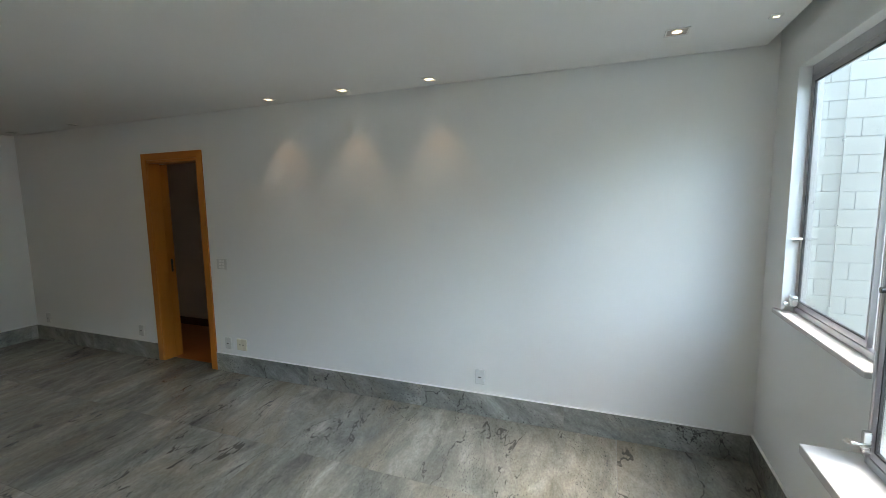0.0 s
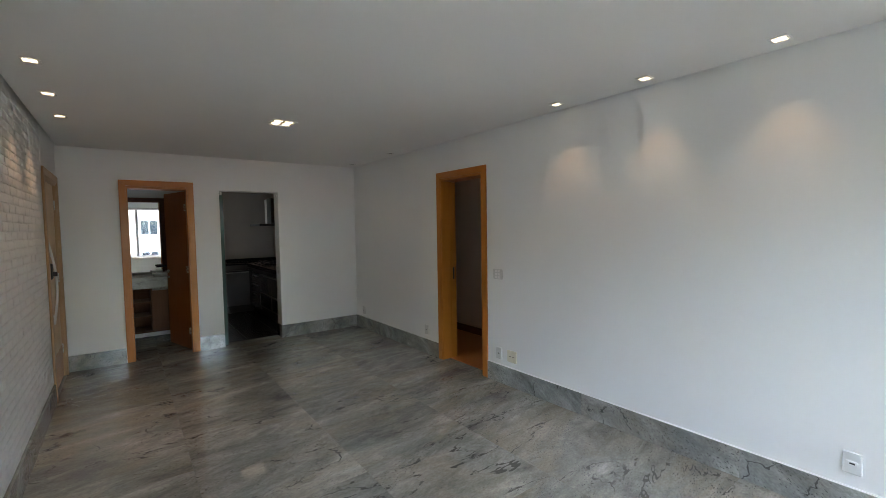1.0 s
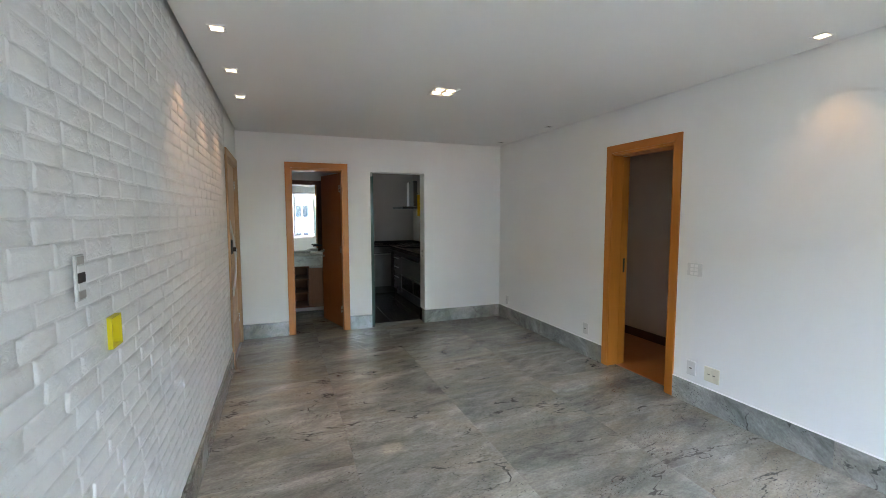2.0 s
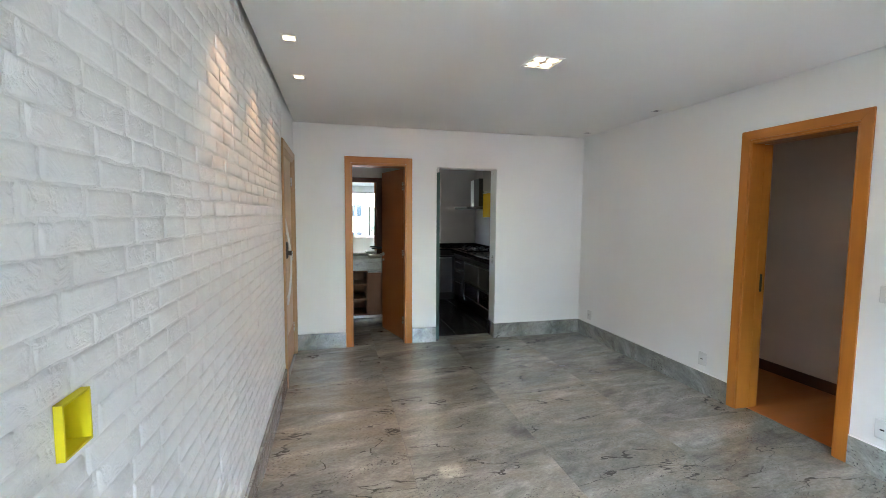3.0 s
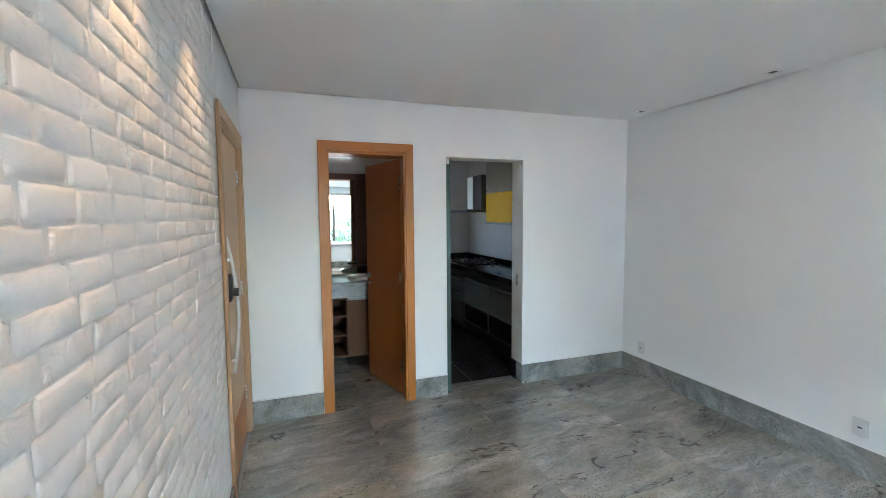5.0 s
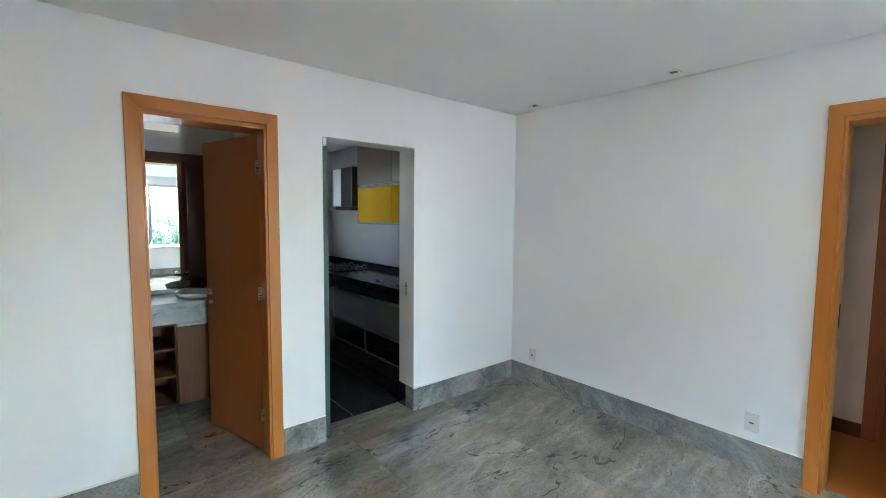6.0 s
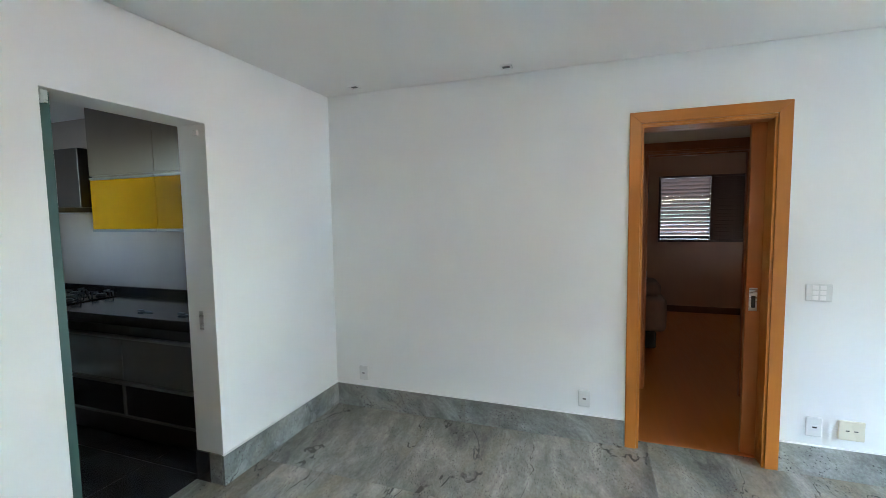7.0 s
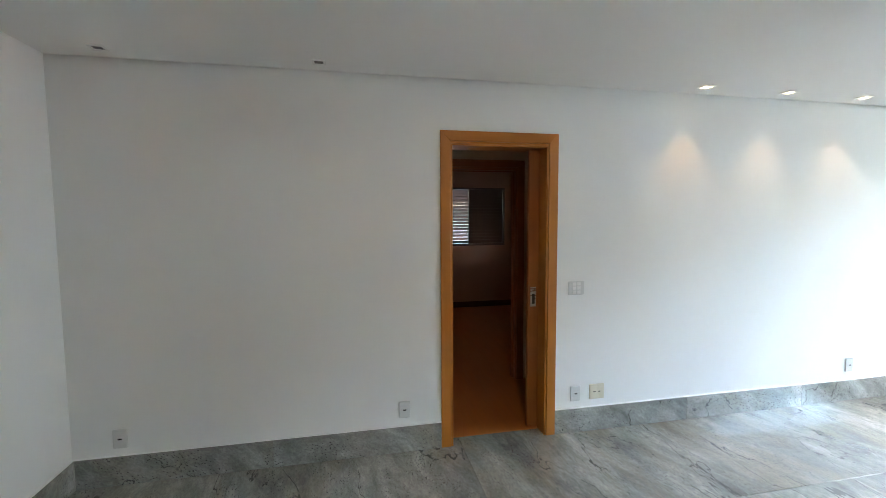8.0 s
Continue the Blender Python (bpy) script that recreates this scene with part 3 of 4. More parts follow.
part("latch_lever", tube([(2.273, -0.172, 0.82), (2.273, -0.148, 0.82), (2.300, -0.138, 0.815)], 0.008, 8), M_METAL, win_b, "short steel lever")
part("knob", tube([(2.262, -0.195, 1.36), (2.262, -0.175, 1.36)], 0.010, 12), M_BLACK, win_b, "dark round knob")

# ---- downlights ----
def downlight(size, lit):
    ob = thing("downlight", 0, 0, 0, 0, "small square recessed downlight, lit warm white" if lit else "small square recessed downlight, switched off", "downlight", "ceiling downlights")
    a, b = size / 2, size / 2 - 0.012
    part("trim", boxes((-a, a, b, a, -0.006, 0), (-a, a, -a, -b, -0.006, 0), (-a, -b, -b, b, -0.006, 0), (b, a, -b, b, -0.006, 0)), M_PLASTIC, ob, local=True)
    part("lens", boxes((-b + 0.001, b - 0.001, -b + 0.001, b - 0.001, -0.003, 0)), M_LIT if lit else M_UNLIT, ob, local=True)
    return ob


lit_one = downlight(0.085, True)
EAST_LIT = [(3.325, 3.28), (3.325, 2.57), (3.325, 1.853)]
WEST_LIT = [(0.19, 4.345), (0.19, 5.05), (0.19, 5.755)]
spots = [(x, y, H - 0.001) for x, y in EAST_LIT + WEST_LIT]
lit_one.matrix_basis = pose(*spots[0])
for p in spots[1:]:
    copy_thing(lit_one, pose(*p))
off_one = downlight(0.075, False)
off_one.matrix_basis = pose(3.34, 5.905, H - 0.001)
copy_thing(off_one, pose(3.34, 7.028, H - 0.001))
big = thing("downlight", 3.06, 0.36, H - 0.001, 0, "larger square recessed downlight near the window, lit warm", "downlight", "ceiling downlights")
part("trim", boxes((-0.055, 0.055, 0.047, 0.055, -0.006, 0), (-0.055, 0.055, -0.055, -0.047, -0.006, 0), (-0.055, -0.047, -0.047, 0.047, -0.006, 0), (0.047, 0.055, -0.047, 0.047, -0.006, 0)), M_PLASTIC, big, local=True)
part("reflector", boxes((-0.046, 0.046, -0.046, 0.046, -0.0015, 0)), M_REFLECTOR, big, local=True)
part("lens", lathe([(0.0, -0.008), (0.014, -0.007), (0.022, -0.004), (0.024, -0.002)], 0, 0, 0, 16), M_LIT, big, "lit round lamp", True, True)

small = downlight(0.05, True)
small.matrix_basis = pose(3.03, -0.05, H - 0.001)

for side, row in (("east", spots[:3] + [(3.06, 0.36, H)]), ("west", spots[3:])):
    spot_data = bpy.data.lights.new("downlight_beam", "SPOT")
    spot_data.energy, spot_data.color = SPOT_WATTS[side], WARM
    spot_data.spot_size, spot_data.spot_blend, spot_data.shadow_soft_size = radians(74), 0.68, 0.012
    for x, y, z in row:
        lamp = new("downlight_beam", spot_data)
        lamp.matrix_basis = pose(x, y, z - 0.012)

# square four-lamp fitting
quad = thing("four_lamp_ceiling_light", 1.735, 5.03, H - 0.001, 0, "square recessed ceiling light with four lit round lamps", "ceiling light")
a, b = 0.105, 0.09
part("trim", boxes((-a, a, b, a, -0.008, 0), (-a, a, -a, -b, -0.008, 0), (-a, -b, -b, b, -0.008, 0), (b, a, -b, b, -0.008, 0)), M_PLASTIC, quad, local=True)
part("reflector", boxes((-b + 0.001, b - 0.001, -b + 0.001, b - 0.001, -0.0015, 0)), M_REFLECTOR, quad, local=True)
for i in (-1, 1):
    for j in (-1, 1):
        part("lamp", lathe([(0.0, -0.010), (0.022, -0.009), (0.034, -0.004), (0.036, -0.002)], i * 0.045, j * 0.045, 0, 16), M_LIT, quad, "lit round lamp", True, True)
quad_data = bpy.data.lights.new("four_lamp_glow", "AREA")
quad_data.energy, quad_data.color, quad_data.size = 0.45, (1.0, 0.80, 0.58), 0.16
lamp = new("four_lamp_glow", quad_data)
lamp.matrix_basis = pose(1.735, 5.03, H - 0.02)


# ---- sockets and switches; local x along the wall, y out of it ----
def plate(name, w, h, material, label, category, group=""):
    ob = thing(name, 0, 0, 0, 0, label, category, group)
    part("cover", soft_box(-w / 2, w / 2, 0, 0.012, -h / 2, h / 2, 0.0058, 4), material, ob, local=True)
    return ob


sock = plate("socket", 0.078, 0.115, M_SOCKET, "white wall socket above the granite skirting", "socket", "wall sockets")
part("module", soft_box(-0.022, 0.022, 0.0122, 0.0150, -0.012, 0.012, 0.001), M_SOCKET, sock, local=True)
part("slot", soft_box(-0.012, 0.010, 0.0151, 0.0157, -0.005, 0.004, 0.0002, 1), M_SLOT, sock, "dark socket slot", local=True)
sock.matrix_basis = pose(W, 5.412, 0.297, 0, 0, 90)
for y, z in ((7.125, 0.287), (1.554, 0.312)):
    copy_thing(sock, pose(W, y, z, 0, 0, 90))
narrow = copy_thing(sock, pose(W, 4.14, 0.295, 0, 0, 90))
tagged(narrow, "white wall socket beside the hall door")
wide = plate("blank_plate", 0.122, 0.114, M_CREAM, "cream square cover plate with two slits", "cover plate")
for x in (-0.02, 0.02):
    part("slit", soft_box(x - 0.009, x + 0.009, 0.0122, 0.0128, -0.003, 0.003, 0.0002, 1), M_SLOT, wide, local=True)
wide.matrix_basis = pose(W, 3.965, 0.296, 0, 0, 90)
sw = plate("light_switch", 0.125, 0.10, M_SOCKET, "white wall switch with six keys", "light switch")
for i in range(2):
    for k in range(3):
        part("key", soft_box(-0.018 + i * 0.036 - 0.014, -0.018 + i * 0.036 + 0.014, 0.0122, 0.0155, -0.03 + k * 0.03 - 0.012, -0.03 + k * 0.03 + 0.012, 0.0015), M_PLASTIC, sw, local=True)
sw.matrix_basis = pose(W, 4.148, 1.085, 0, 0, 90)

sw2 = thing("bare_switch", 0.002, 3.022, 1.365, -90, "white switch modules without cover on the brick wall", "light switch")
part("carrier", soft_box(-0.026, 0.026, 0, 0.006, -0.058, 0.058, 0.003), M_SOCKET, sw2, local=True)
part("rim", soft_box(0.020, 0.026, 0.0062, 0.0075, -0.056, 0.056, 0.0006), M_SOCKET, sw2, local=True)
for k in (-1, 1):
    part("bridge", soft_box(-0.024, 0.0185, 0.0062, 0.009, k * 0.022 - 0.009, k * 0.022 + 0.009, 0.002), M_PLASTIC, sw2, local=True)
    part("end_slot", soft_box(-0.022, 0.017, 0.0062, 0.008, k * 0.043 - 0.010, k * 0.043 + 0.010, 0.001), M_REFLECTOR, sw2, "grey metal end", local=True)
part("module", soft_box(-0.022, 0.017, 0.0062, 0.009, -0.0125, 0.0125, 0.001), M_SLOT, sw2, "dark empty module", local=True)

jb = thing("open_junction_box", -0.03, (JB[0] + JB[1]) / 2, JB[2], 0, "open yellow plastic junction box in the brick wall", "junction box")
y0, y1, z0, z1 = JB[0] + 0.002, JB[1] - 0.002, JB[2] + 0.002, JB[3] - 0.002
part("shell", boxes((-0.062, -0.058, y0, y1, z0, z1), (-0.058, 0.004, y0, y0 + 0.004, z0, z1), (-0.058, 0.004, y1 - 0.004, y1, z0, z1),
                    (-0.058, 0.004, y0 + 0.004, y1 - 0.004, z0, z0 + 0.004), (-0.058, 0.004, y0 + 0.004, y1 - 0.004, z1 - 0.004, z1)), M_YBOX, jb)
part("conduit", tube([(-0.05, 3.235, z0 + 0.005), (-0.045, 3.237, z0 + 0.035)], 0.014, 12), M_YBOX, jb)

# ---- powder room ----
structure("wall_powder_room", boxes((-0.2, 0.0, NT + 0.001, 8.87, 0, TOP), (0.0, 1.42, 8.75, 8.87, 0, TOP), (1.40, 1.48, NT + 0.001, 8.75, 0, TOP)), M_WALL, "plain white powder room walls", "wall")
structure("ceiling_powder_room", boxes((0.0, 1.40, NT + 0.002, 8.75, 2.40, 2.43)), M_CEIL, "white plaster ceiling", "ceiling")
mir = thing("wall_mirror", 0.72, 8.74, 0.95, 0, "wall mirror in a wide dark wooden frame above the basin", "mirror")
part("frame", boxes((0.15, 0.30, 8.715, 8.745, 0.955, 2.05), (1.015, 1.30, 8.715, 8.745, 0.955, 2.05), (0.30, 1.015, 8.715, 8.745, 1.985, 2.05)), M_DARKWOOD, mir, "dark walnut frame")
part("mirror_glass", boxes((0.301, 1.014, 8.728, 8.742, 0.955, 1.984)), M_MIRROR, mir, "clear silvered glass")
van = thing("vanity_unit", 0.8, 8.5, 0.15, 0, "floating dark brown wooden vanity unit with open shelves and a door", "cabinet")
for a_ in ((0.45, 0.47, 8.28, 8.745, 0.15, 0.765), (0.835, 0.855, 8.28, 8.719, 0.171, 0.765), (1.28, 1.30, 8.28, 8.719, 0.171, 0.765)):
    part("side_panel", soft_box(*a_, 0.0015, 1), M_GREYWOOD, van)
part("back_panel", soft_box(0.471, 1.30, 8.72, 8.745, 0.15, 0.765, 0.0015, 1), M_GREYWOOD, van)
part("bottom_panel", soft_box(0.471, 1.30, 8.28, 8.719, 0.15, 0.170, 0.0015, 1), M_GREYWOOD, van)
part("top_panel", soft_box(0.471, 0.834, 8.28, 8.719, 0.745, 0.765, 0.0015, 1), M_GREYWOOD, van)
for z in (0.36, 0.56):
    part("shelf", soft_box(0.471, 0.834, 8.29, 8.719, z, z + 0.018, 0.002), M_GREYWOOD, van)
vd = part("door", soft_box(0.848, 1.298, 8.258, 8.278, 0.155, 0.738, 0.002), M_GREYWOOD, van)
part("handle", soft_box(0.848, 1.298, 8.25, 8.278, 0.740, 0.764, 0.003), M_ALU, vd, "aluminium profile handle")
vt = thing("basin_counter", 0.8, 8.45, 0.772, 0, "grey granite basin counter with upstand", "counter")
part("apron", soft_box(0.40, 1.38, 8.225, 8.246, 0.772, 0.926, 0.003), M_COUNTER, vt)
part("slab", soft_box(0.40, 1.38, 8.247, 8.724, 0.906, 0.926, 0.003), M_COUNTER, vt)
part("upstand", soft_box(0.40, 1.38, 8.725, 8.746, 0.906, 0.953, 0.003), M_COUNTER, vt)
bas = thing("basin", 1.02, 8.45, 0.927, 0, "round white ceramic countertop basin", "basin")
part("bowl", lathe([(0.0, 0.004), (0.09, 0.006), (0.125, 0.016), (0.140, 0.034), (0.150, 0.036), (0.152, 0.030), (0.144, 0.012), (0.138, 0.0), (0.0, 0.0)], 1.02, 8.45, 0.927), M_CERAMIC, bas, smooth=True)
vl = thing("mirror_light", 0.7, 8.72, 2.25, 0, "lit white light bar above the mirror", "wall lamp")
part("diffuser", soft_box(0.35, 0.97, 8.70, 8.735, 2.215, 2.30, 0.006), M_BAR, vl, "white glowing diffuser")
part("back_plate", soft_box(0.40, 0.92, 8.7355, 8.749, 2.22, 2.295, 0.002), M_ALU, vl)
tap = thing("tap", 1.10, 8.68, 0.927, 0, "dark steel tap with a long spout behind the basin", "tap")
part("column", tube([(1.10, 8.68, 0.927), (1.10, 8.68, 1.06)], 0.014, 12), M_BLACK, tap, smooth=True)
part("spout", tube([(1.10, 8.66, 1.045), (1.06, 8.60, 1.05), (0.93, 8.56, 1.045)], 0.011, 10), M_BLACK, tap, smooth=True)

# ---- kitchen ----
KE, KN = 3.08, 10.4
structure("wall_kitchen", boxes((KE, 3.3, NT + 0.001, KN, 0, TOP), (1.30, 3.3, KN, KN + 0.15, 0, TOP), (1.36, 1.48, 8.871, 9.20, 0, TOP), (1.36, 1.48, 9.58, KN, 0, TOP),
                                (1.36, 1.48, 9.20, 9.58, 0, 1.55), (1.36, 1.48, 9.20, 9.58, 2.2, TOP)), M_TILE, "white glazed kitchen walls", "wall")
structure("ceiling_kitchen", boxes((1.482, KE, NT + 0.002, KN, 2.46, 2.48)), M_CEIL, "white kitchen ceiling", "ceiling")

panel = thing("kitchen_ceiling_light", 2.13, 8.55, 2.459, 0, "square lit ceiling light in the kitchen", "ceiling light", "kitchen ceiling lights")
part("frame", boxes((-0.19, 0.19, 0.172, 0.19, -0.03, 0), (-0.19, 0.19, -0.19, -0.172, -0.03, 0), (-0.19, -0.172, -0.172, 0.172, -0.03, 0), (0.172, 0.19, -0.172, 0.172, -0.03, 0)), M_PLASTIC, panel, local=True)
part("diffuser", boxes((-0.171, 0.171, -0.171, 0.171, -0.026, -0.001)), M_PANEL, panel, "warm white glowing diffuser", local=True)
tagged(copy_thing(panel, pose(2.25, 9.98, 2.459) @ Matrix.Diagonal((0.5, 0.5, 1, 1))), "smaller square lit ceiling light in the kitchen")


def base_unit(y0, y1, kind):
    u = thing("kitchen_base_unit", 2.78, (y0 + y1) / 2, 0, 0, "grey glass-fronted kitchen base unit, " + ("three drawers with bar handles" if kind == "drawers" else "grey drawer over a black glass drawer"), "kitchen cabinet", "kitchen base units")
    part("carcass", boxes((2.50, KE - 0.002, y0 + 0.001, y1 - 0.001, 0.12, 0.80)), M_BLACK, u)
    part("plinth", boxes((2.56, KE - 0.002, y0 + 0.001, y1 - 0.001, 0, 0.119)), M_BLACK, u)
    if kind == "drawers":
        for z0_, z1_ in ((0.14, 0.42), (0.425, 0.60), (0.605, 0.765)):
            dr = part("drawer_front", soft_box(2.478, 2.498, y0 + 0.003, y1 - 0.003, z0_, z1_, 0.002), M_GREYGLASS, u)
            part("handle", soft_box(2.455, 2.477, y0 + 0.16, y0 + 0.46, z1_ - 0.055, z1_ - 0.04, 0.003), M_ALU, dr, "aluminium bar handle")
    else:
        dr = part("drawer_front", soft_box(2.478, 2.498, y0 + 0.003, y1 - 0.003, 0.455, 0.75, 0.002), M_GREYGLASS, u, "grey glass drawer front")
        part("profile", soft_box(2.468, 2.498, y0 + 0.002, y1 - 0.002, 0.752, 0.772, 0.002), M_ALU, dr, "aluminium profile")
        lo = part("drawer_front", soft_box(2.478, 2.498, y0 + 0.012, y1 - 0.012, 0.215, 0.425, 0.002), M_BLACKGLASS, u, "black glass drawer front")
        part("profile", soft_box(2.468, 2.498, y0 + 0.002, y1 - 0.002, 0.428, 0.448, 0.002), M_ALU, lo, "aluminium profile")
        part("profile", soft_box(2.470, 2.498, y0 + 0.002, y1 - 0.002, 0.198, 0.212, 0.002), M_ALU, lo, "aluminium profile")
        for e in (y0 + 0.001, y1 - 0.011):
            part("end_profile", soft_box(2.470, 2.498, e, e + 0.010, 0.2125, 0.4275, 0.002), M_ALU, lo, "aluminium profile")
    return u


for a_, b_, k_ in ((7.60, 8.40, "pair"), (8.40, 9.12, "pair"), (9.12, 9.76, "drawers")):
    base_unit(a_, b_, k_)
back_unit = thing("corner_base_unit", 2.0, 9.7, 0, 0, "grey kitchen base unit along the back wall", "kitchen cabinet")
part("carcass", boxes((1.50, KE - 0.002, 9.82, KN - 0.002, 0.12, 0.80)), M_BLACK, back_unit)
part("plinth", boxes((1.50, 2.55, 9.88, KN - 0.002, 0, 0.119)), M_BLACK, back_unit)
for a_ in (1.50, 1.98):
    dr = part("door", soft_box(a_ + 0.003, a_ + 0.474, 9.798, 9.818, 0.14, 0.75, 0.002), M_GREYGLASS, back_unit)
    part("profile", soft_box(a_ + 0.003, a_ + 0.474, 9.79, 9.818, 0.752, 0.772, 0.002), M_ALU, dr, "aluminium profile")
top = thing("kitchen_worktop", 2.8, 8.6, 0.80, 0, "polished black granite worktop with upstand", "worktop")
part("slab", boxes((2.42, KE - 0.001, 7.595, 9.77, 0.905, 0.93), (1.49, KE - 0.001, 9.77, KN - 0.001, 0.905, 0.93)), M_BLACKSTONE, top)
part("edge", soft_box(2.418, 2.438, 7.596, 9.768, 0.865, 0.931, 0.003), M_BLACKSTONE, top, "polished black worktop edge")
part("upstand", boxes((KE - 0.022, KE - 0.002, 7.596, KN - 0.023, 0.931, 0.985), (1.49, KE - 0.002, KN - 0.022, KN - 0.002, 0.931, 0.985)), M_BLACKSTONE, top)
part("support", boxes((2.49, KE - 0.003, 7.60, 9.81, 0.801, 0.904), (1.50, KE - 0.003, 9.83, KN - 0.003, 0.801, 0.904)), M_BLACK, top)
hob = thing("gas_hob", 2.76, 9.33, 0.931, 0, "black glass gas hob with cast iron grates", "hob")
part("glass", soft_box(2.52, 3.00, 9.10, 9.70, 0.9315, 0.939, 0.002), M_BLACKGLASS, hob)
for i, (bx, by) in enumerate(((2.64, 9.23), (2.88, 9.23), (2.64, 9.56), (2.88, 9.56), (2.76, 9.40))):
    bn = part("burner", lathe([(0.0, 0.018), (0.03, 0.018), (0.036, 0.012), (0.04, 0.0)], bx, by, 0.939, 14), M_BLACK, hob, "dark burner cap")
    for k in range(4):
        ca, sa = math.cos(k * math.pi / 2 + 0.4), math.sin(k * math.pi / 2 + 0.4)
        part("grate_bar", tube([(bx + 0.03 * ca, by + 0.03 * sa, 0.972), (bx + 0.095 * ca, by + 0.095 * sa, 0.972), (bx + 0.10 * ca, by + 0.10 * sa, 0.940)], 0.006, 6), M_BLACK, bn)


def wall_unit(y0, y1):
    u = thing("kitchen_wall_unit", 2.92, (y0 + y1) / 2, 1.47, 0, "kitchen wall unit with taupe flap over a yellow glass door", "kitchen cabinet", "kitchen wall units")
    part("carcass", boxes((2.782, KE - 0.001, y0 + 0.001, y1 - 0.001, 1.475, 2.45)), M_TAUPE, u)
    part("flap", soft_box(2.762, 2.781, y0 + 0.002, y1 - 0.002, 1.905, 2.45, 0.002), M_TAUPE, u, "taupe laminate flap")
    dr = part("door", soft_box(2.764, 2.781, y0 + 0.003, y1 - 0.003, 1.495, 1.872, 0.001), M_YELLOW, u, "yellow lacquered glass door")
    part("profile", soft_box(2.758, 2.781, y0 + 0.002, y1 - 0.002, 1.874, 1.890, 0.002), M_ALU, dr, "aluminium profile")
    part("profile", soft_box(2.758, 2.781, y0 + 0.002, y1 - 0.002, 1.472, 1.493, 0.002), M_ALU, dr, "aluminium profile")


wall_unit(7.62, 8.36)
wall_unit(8.36, 9.07)
hood = thing("range_hood", 2.8, 9.4, 1.63, 0, "steel range hood with dark side over the hob", "range hood")
part("canopy", soft_box(2.50, KE - 0.002, 9.085, 9.80, 1.625, 1.665, 0.004), M_HOODSIDE, hood, "thin dark canopy")
part("side_panel", soft_box(2.70, KE - 0.002, 9.085, 9.36, 1.666, 2.12, 0.003), M_HOODSIDE, hood, "dark glass panel")
part("chimney", soft_box(2.73, KE - 0.002, 9.362, 9.62, 1.666, 2.12, 0.003), M_SATIN, hood, "steel chimney")
ks = plate("kitchen_socket", 0.075, 0.115, M_PLASTIC, "white socket on the kitchen wall tiles", "socket", "wall sockets")
ks.matrix_basis = pose(KE, 8.22, 1.18, 0, 0, 90)
for y_, l_ in ((8.25, 0.13), (7.86, 0.16)):
    kn = thing("utensil", 2.58, y_, 0.932, 0, "small dark utensil lying on the worktop", "utensil")
    part("blade", soft_box(2.545, 2.562, y_ - l_ / 2, y_ + 0.02, 0.9325, 0.938, 0.001), M_BLACK, kn)
    part("grip", soft_box(2.542, 2.566, y_ + 0.021, y_ + l_ / 2, 0.9325, 0.946, 0.004), M_BLACK, kn)

# ---- hall and bedroom ----
BX, BW = 4.60, 8.0
structure("wall_hall", boxes((BX, BX + 0.12, 3.0, 4.16, 0, TOP), (BX, BX + 0.12, 4.97, 6.6, 0, TOP), (BX, BX + 0.12, 4.16, 4.97, 2.09, TOP)), M_HALL, "off-white hall wall with the bedroom doorway", "wall")
structure("wall_hall_north", boxes((3.722, BX, 6.5, 6.62, 0, TOP)), M_HALL, "off-white end wall of the hall", "wall")
structure("wall_hall_south", boxes((3.722, BX, 2.9, 3.0, 0, TOP)), M_HALL, "off-white end wall of the hall", "wall")
structure("ceiling_hall", boxes((3.722, BX, 3.0, 6.5, 2.48, 2.5)), M_CEIL, "white hall ceiling", "ceiling")
LV = (3.08, 4.44, 1.10, 2.11)
structure("wall_bedroom", boxes((BW, BW + 0.15, 2.2, LV[0], 0, TOP), (BW, BW + 0.15, LV[1], 6.62, 0, TOP), (BW, BW + 0.15, LV[0], LV[1], 0, LV[2]), (BW, BW + 0.15, LV[0], LV[1], LV[3], TOP)), M_ROOM2, "beige bedroom wall with the louvred window", "wall")
structure("wall_bedroom_north", boxes((BX + 0.121, BW, 6.5, 6.62, 0, TOP)), M_ROOM2, "beige bedroom side wall", "wall")
# The hole at x 6.6 to 6.95 is unseen, added to brighten the bedroom.
structure("wall_bedroom_south", boxes((BX + 0.121, 6.6, 2.2, 2.32, 0, TOP), (6.95, BW, 2.2, 2.32, 0, TOP), (6.6, 6.95, 2.2, 2.32, 0, 1.3), (6.6, 6.95, 2.2, 2.32, 1.85, TOP)), M_ROOM2, "beige bedroom side wall", "wall")
structure("wall_bedroom_corner", boxes((BX + 0.121, BX + 0.2, 2.32, 2.99, 0, TOP)), M_ROOM2, "beige bedroom wall", "wall")
structure("ceiling_bedroom", boxes((BX + 0.122, BW, 2.32, 6.5, 2.5, 2.52)), M_CEIL, "white bedroom ceiling", "ceiling")
door_set("door_4", BX - 0.001, 5.02, -90, 0.91, 2.14, 0.125, "reddish wooden door frame of the bedroom", (M_RED, M_RED))
part("strike", boxes((BX + 0.03, BX + 0.06, 4.930, 4.9375, 0.95, 1.05)), M_SATIN, bpy.data.objects["door_4"], "steel strike plate")
part("hinge", boxes((BX + 0.09, BX + 0.123, 4.926, 4.9375, 1.82, 1.92)), M_SATIN, bpy.data.objects["door_4"], "steel hinge")
structure("baseboard_hall", boxes((BX - 0.012, BX - 0.001, 5.022, 6.5, 0, 0.10), (BW - 0.012, BW - 0.001, 2.4, 6.5, 0, 0.10)), M_DARKWOOD, "dark wooden baseboard", "baseboard")

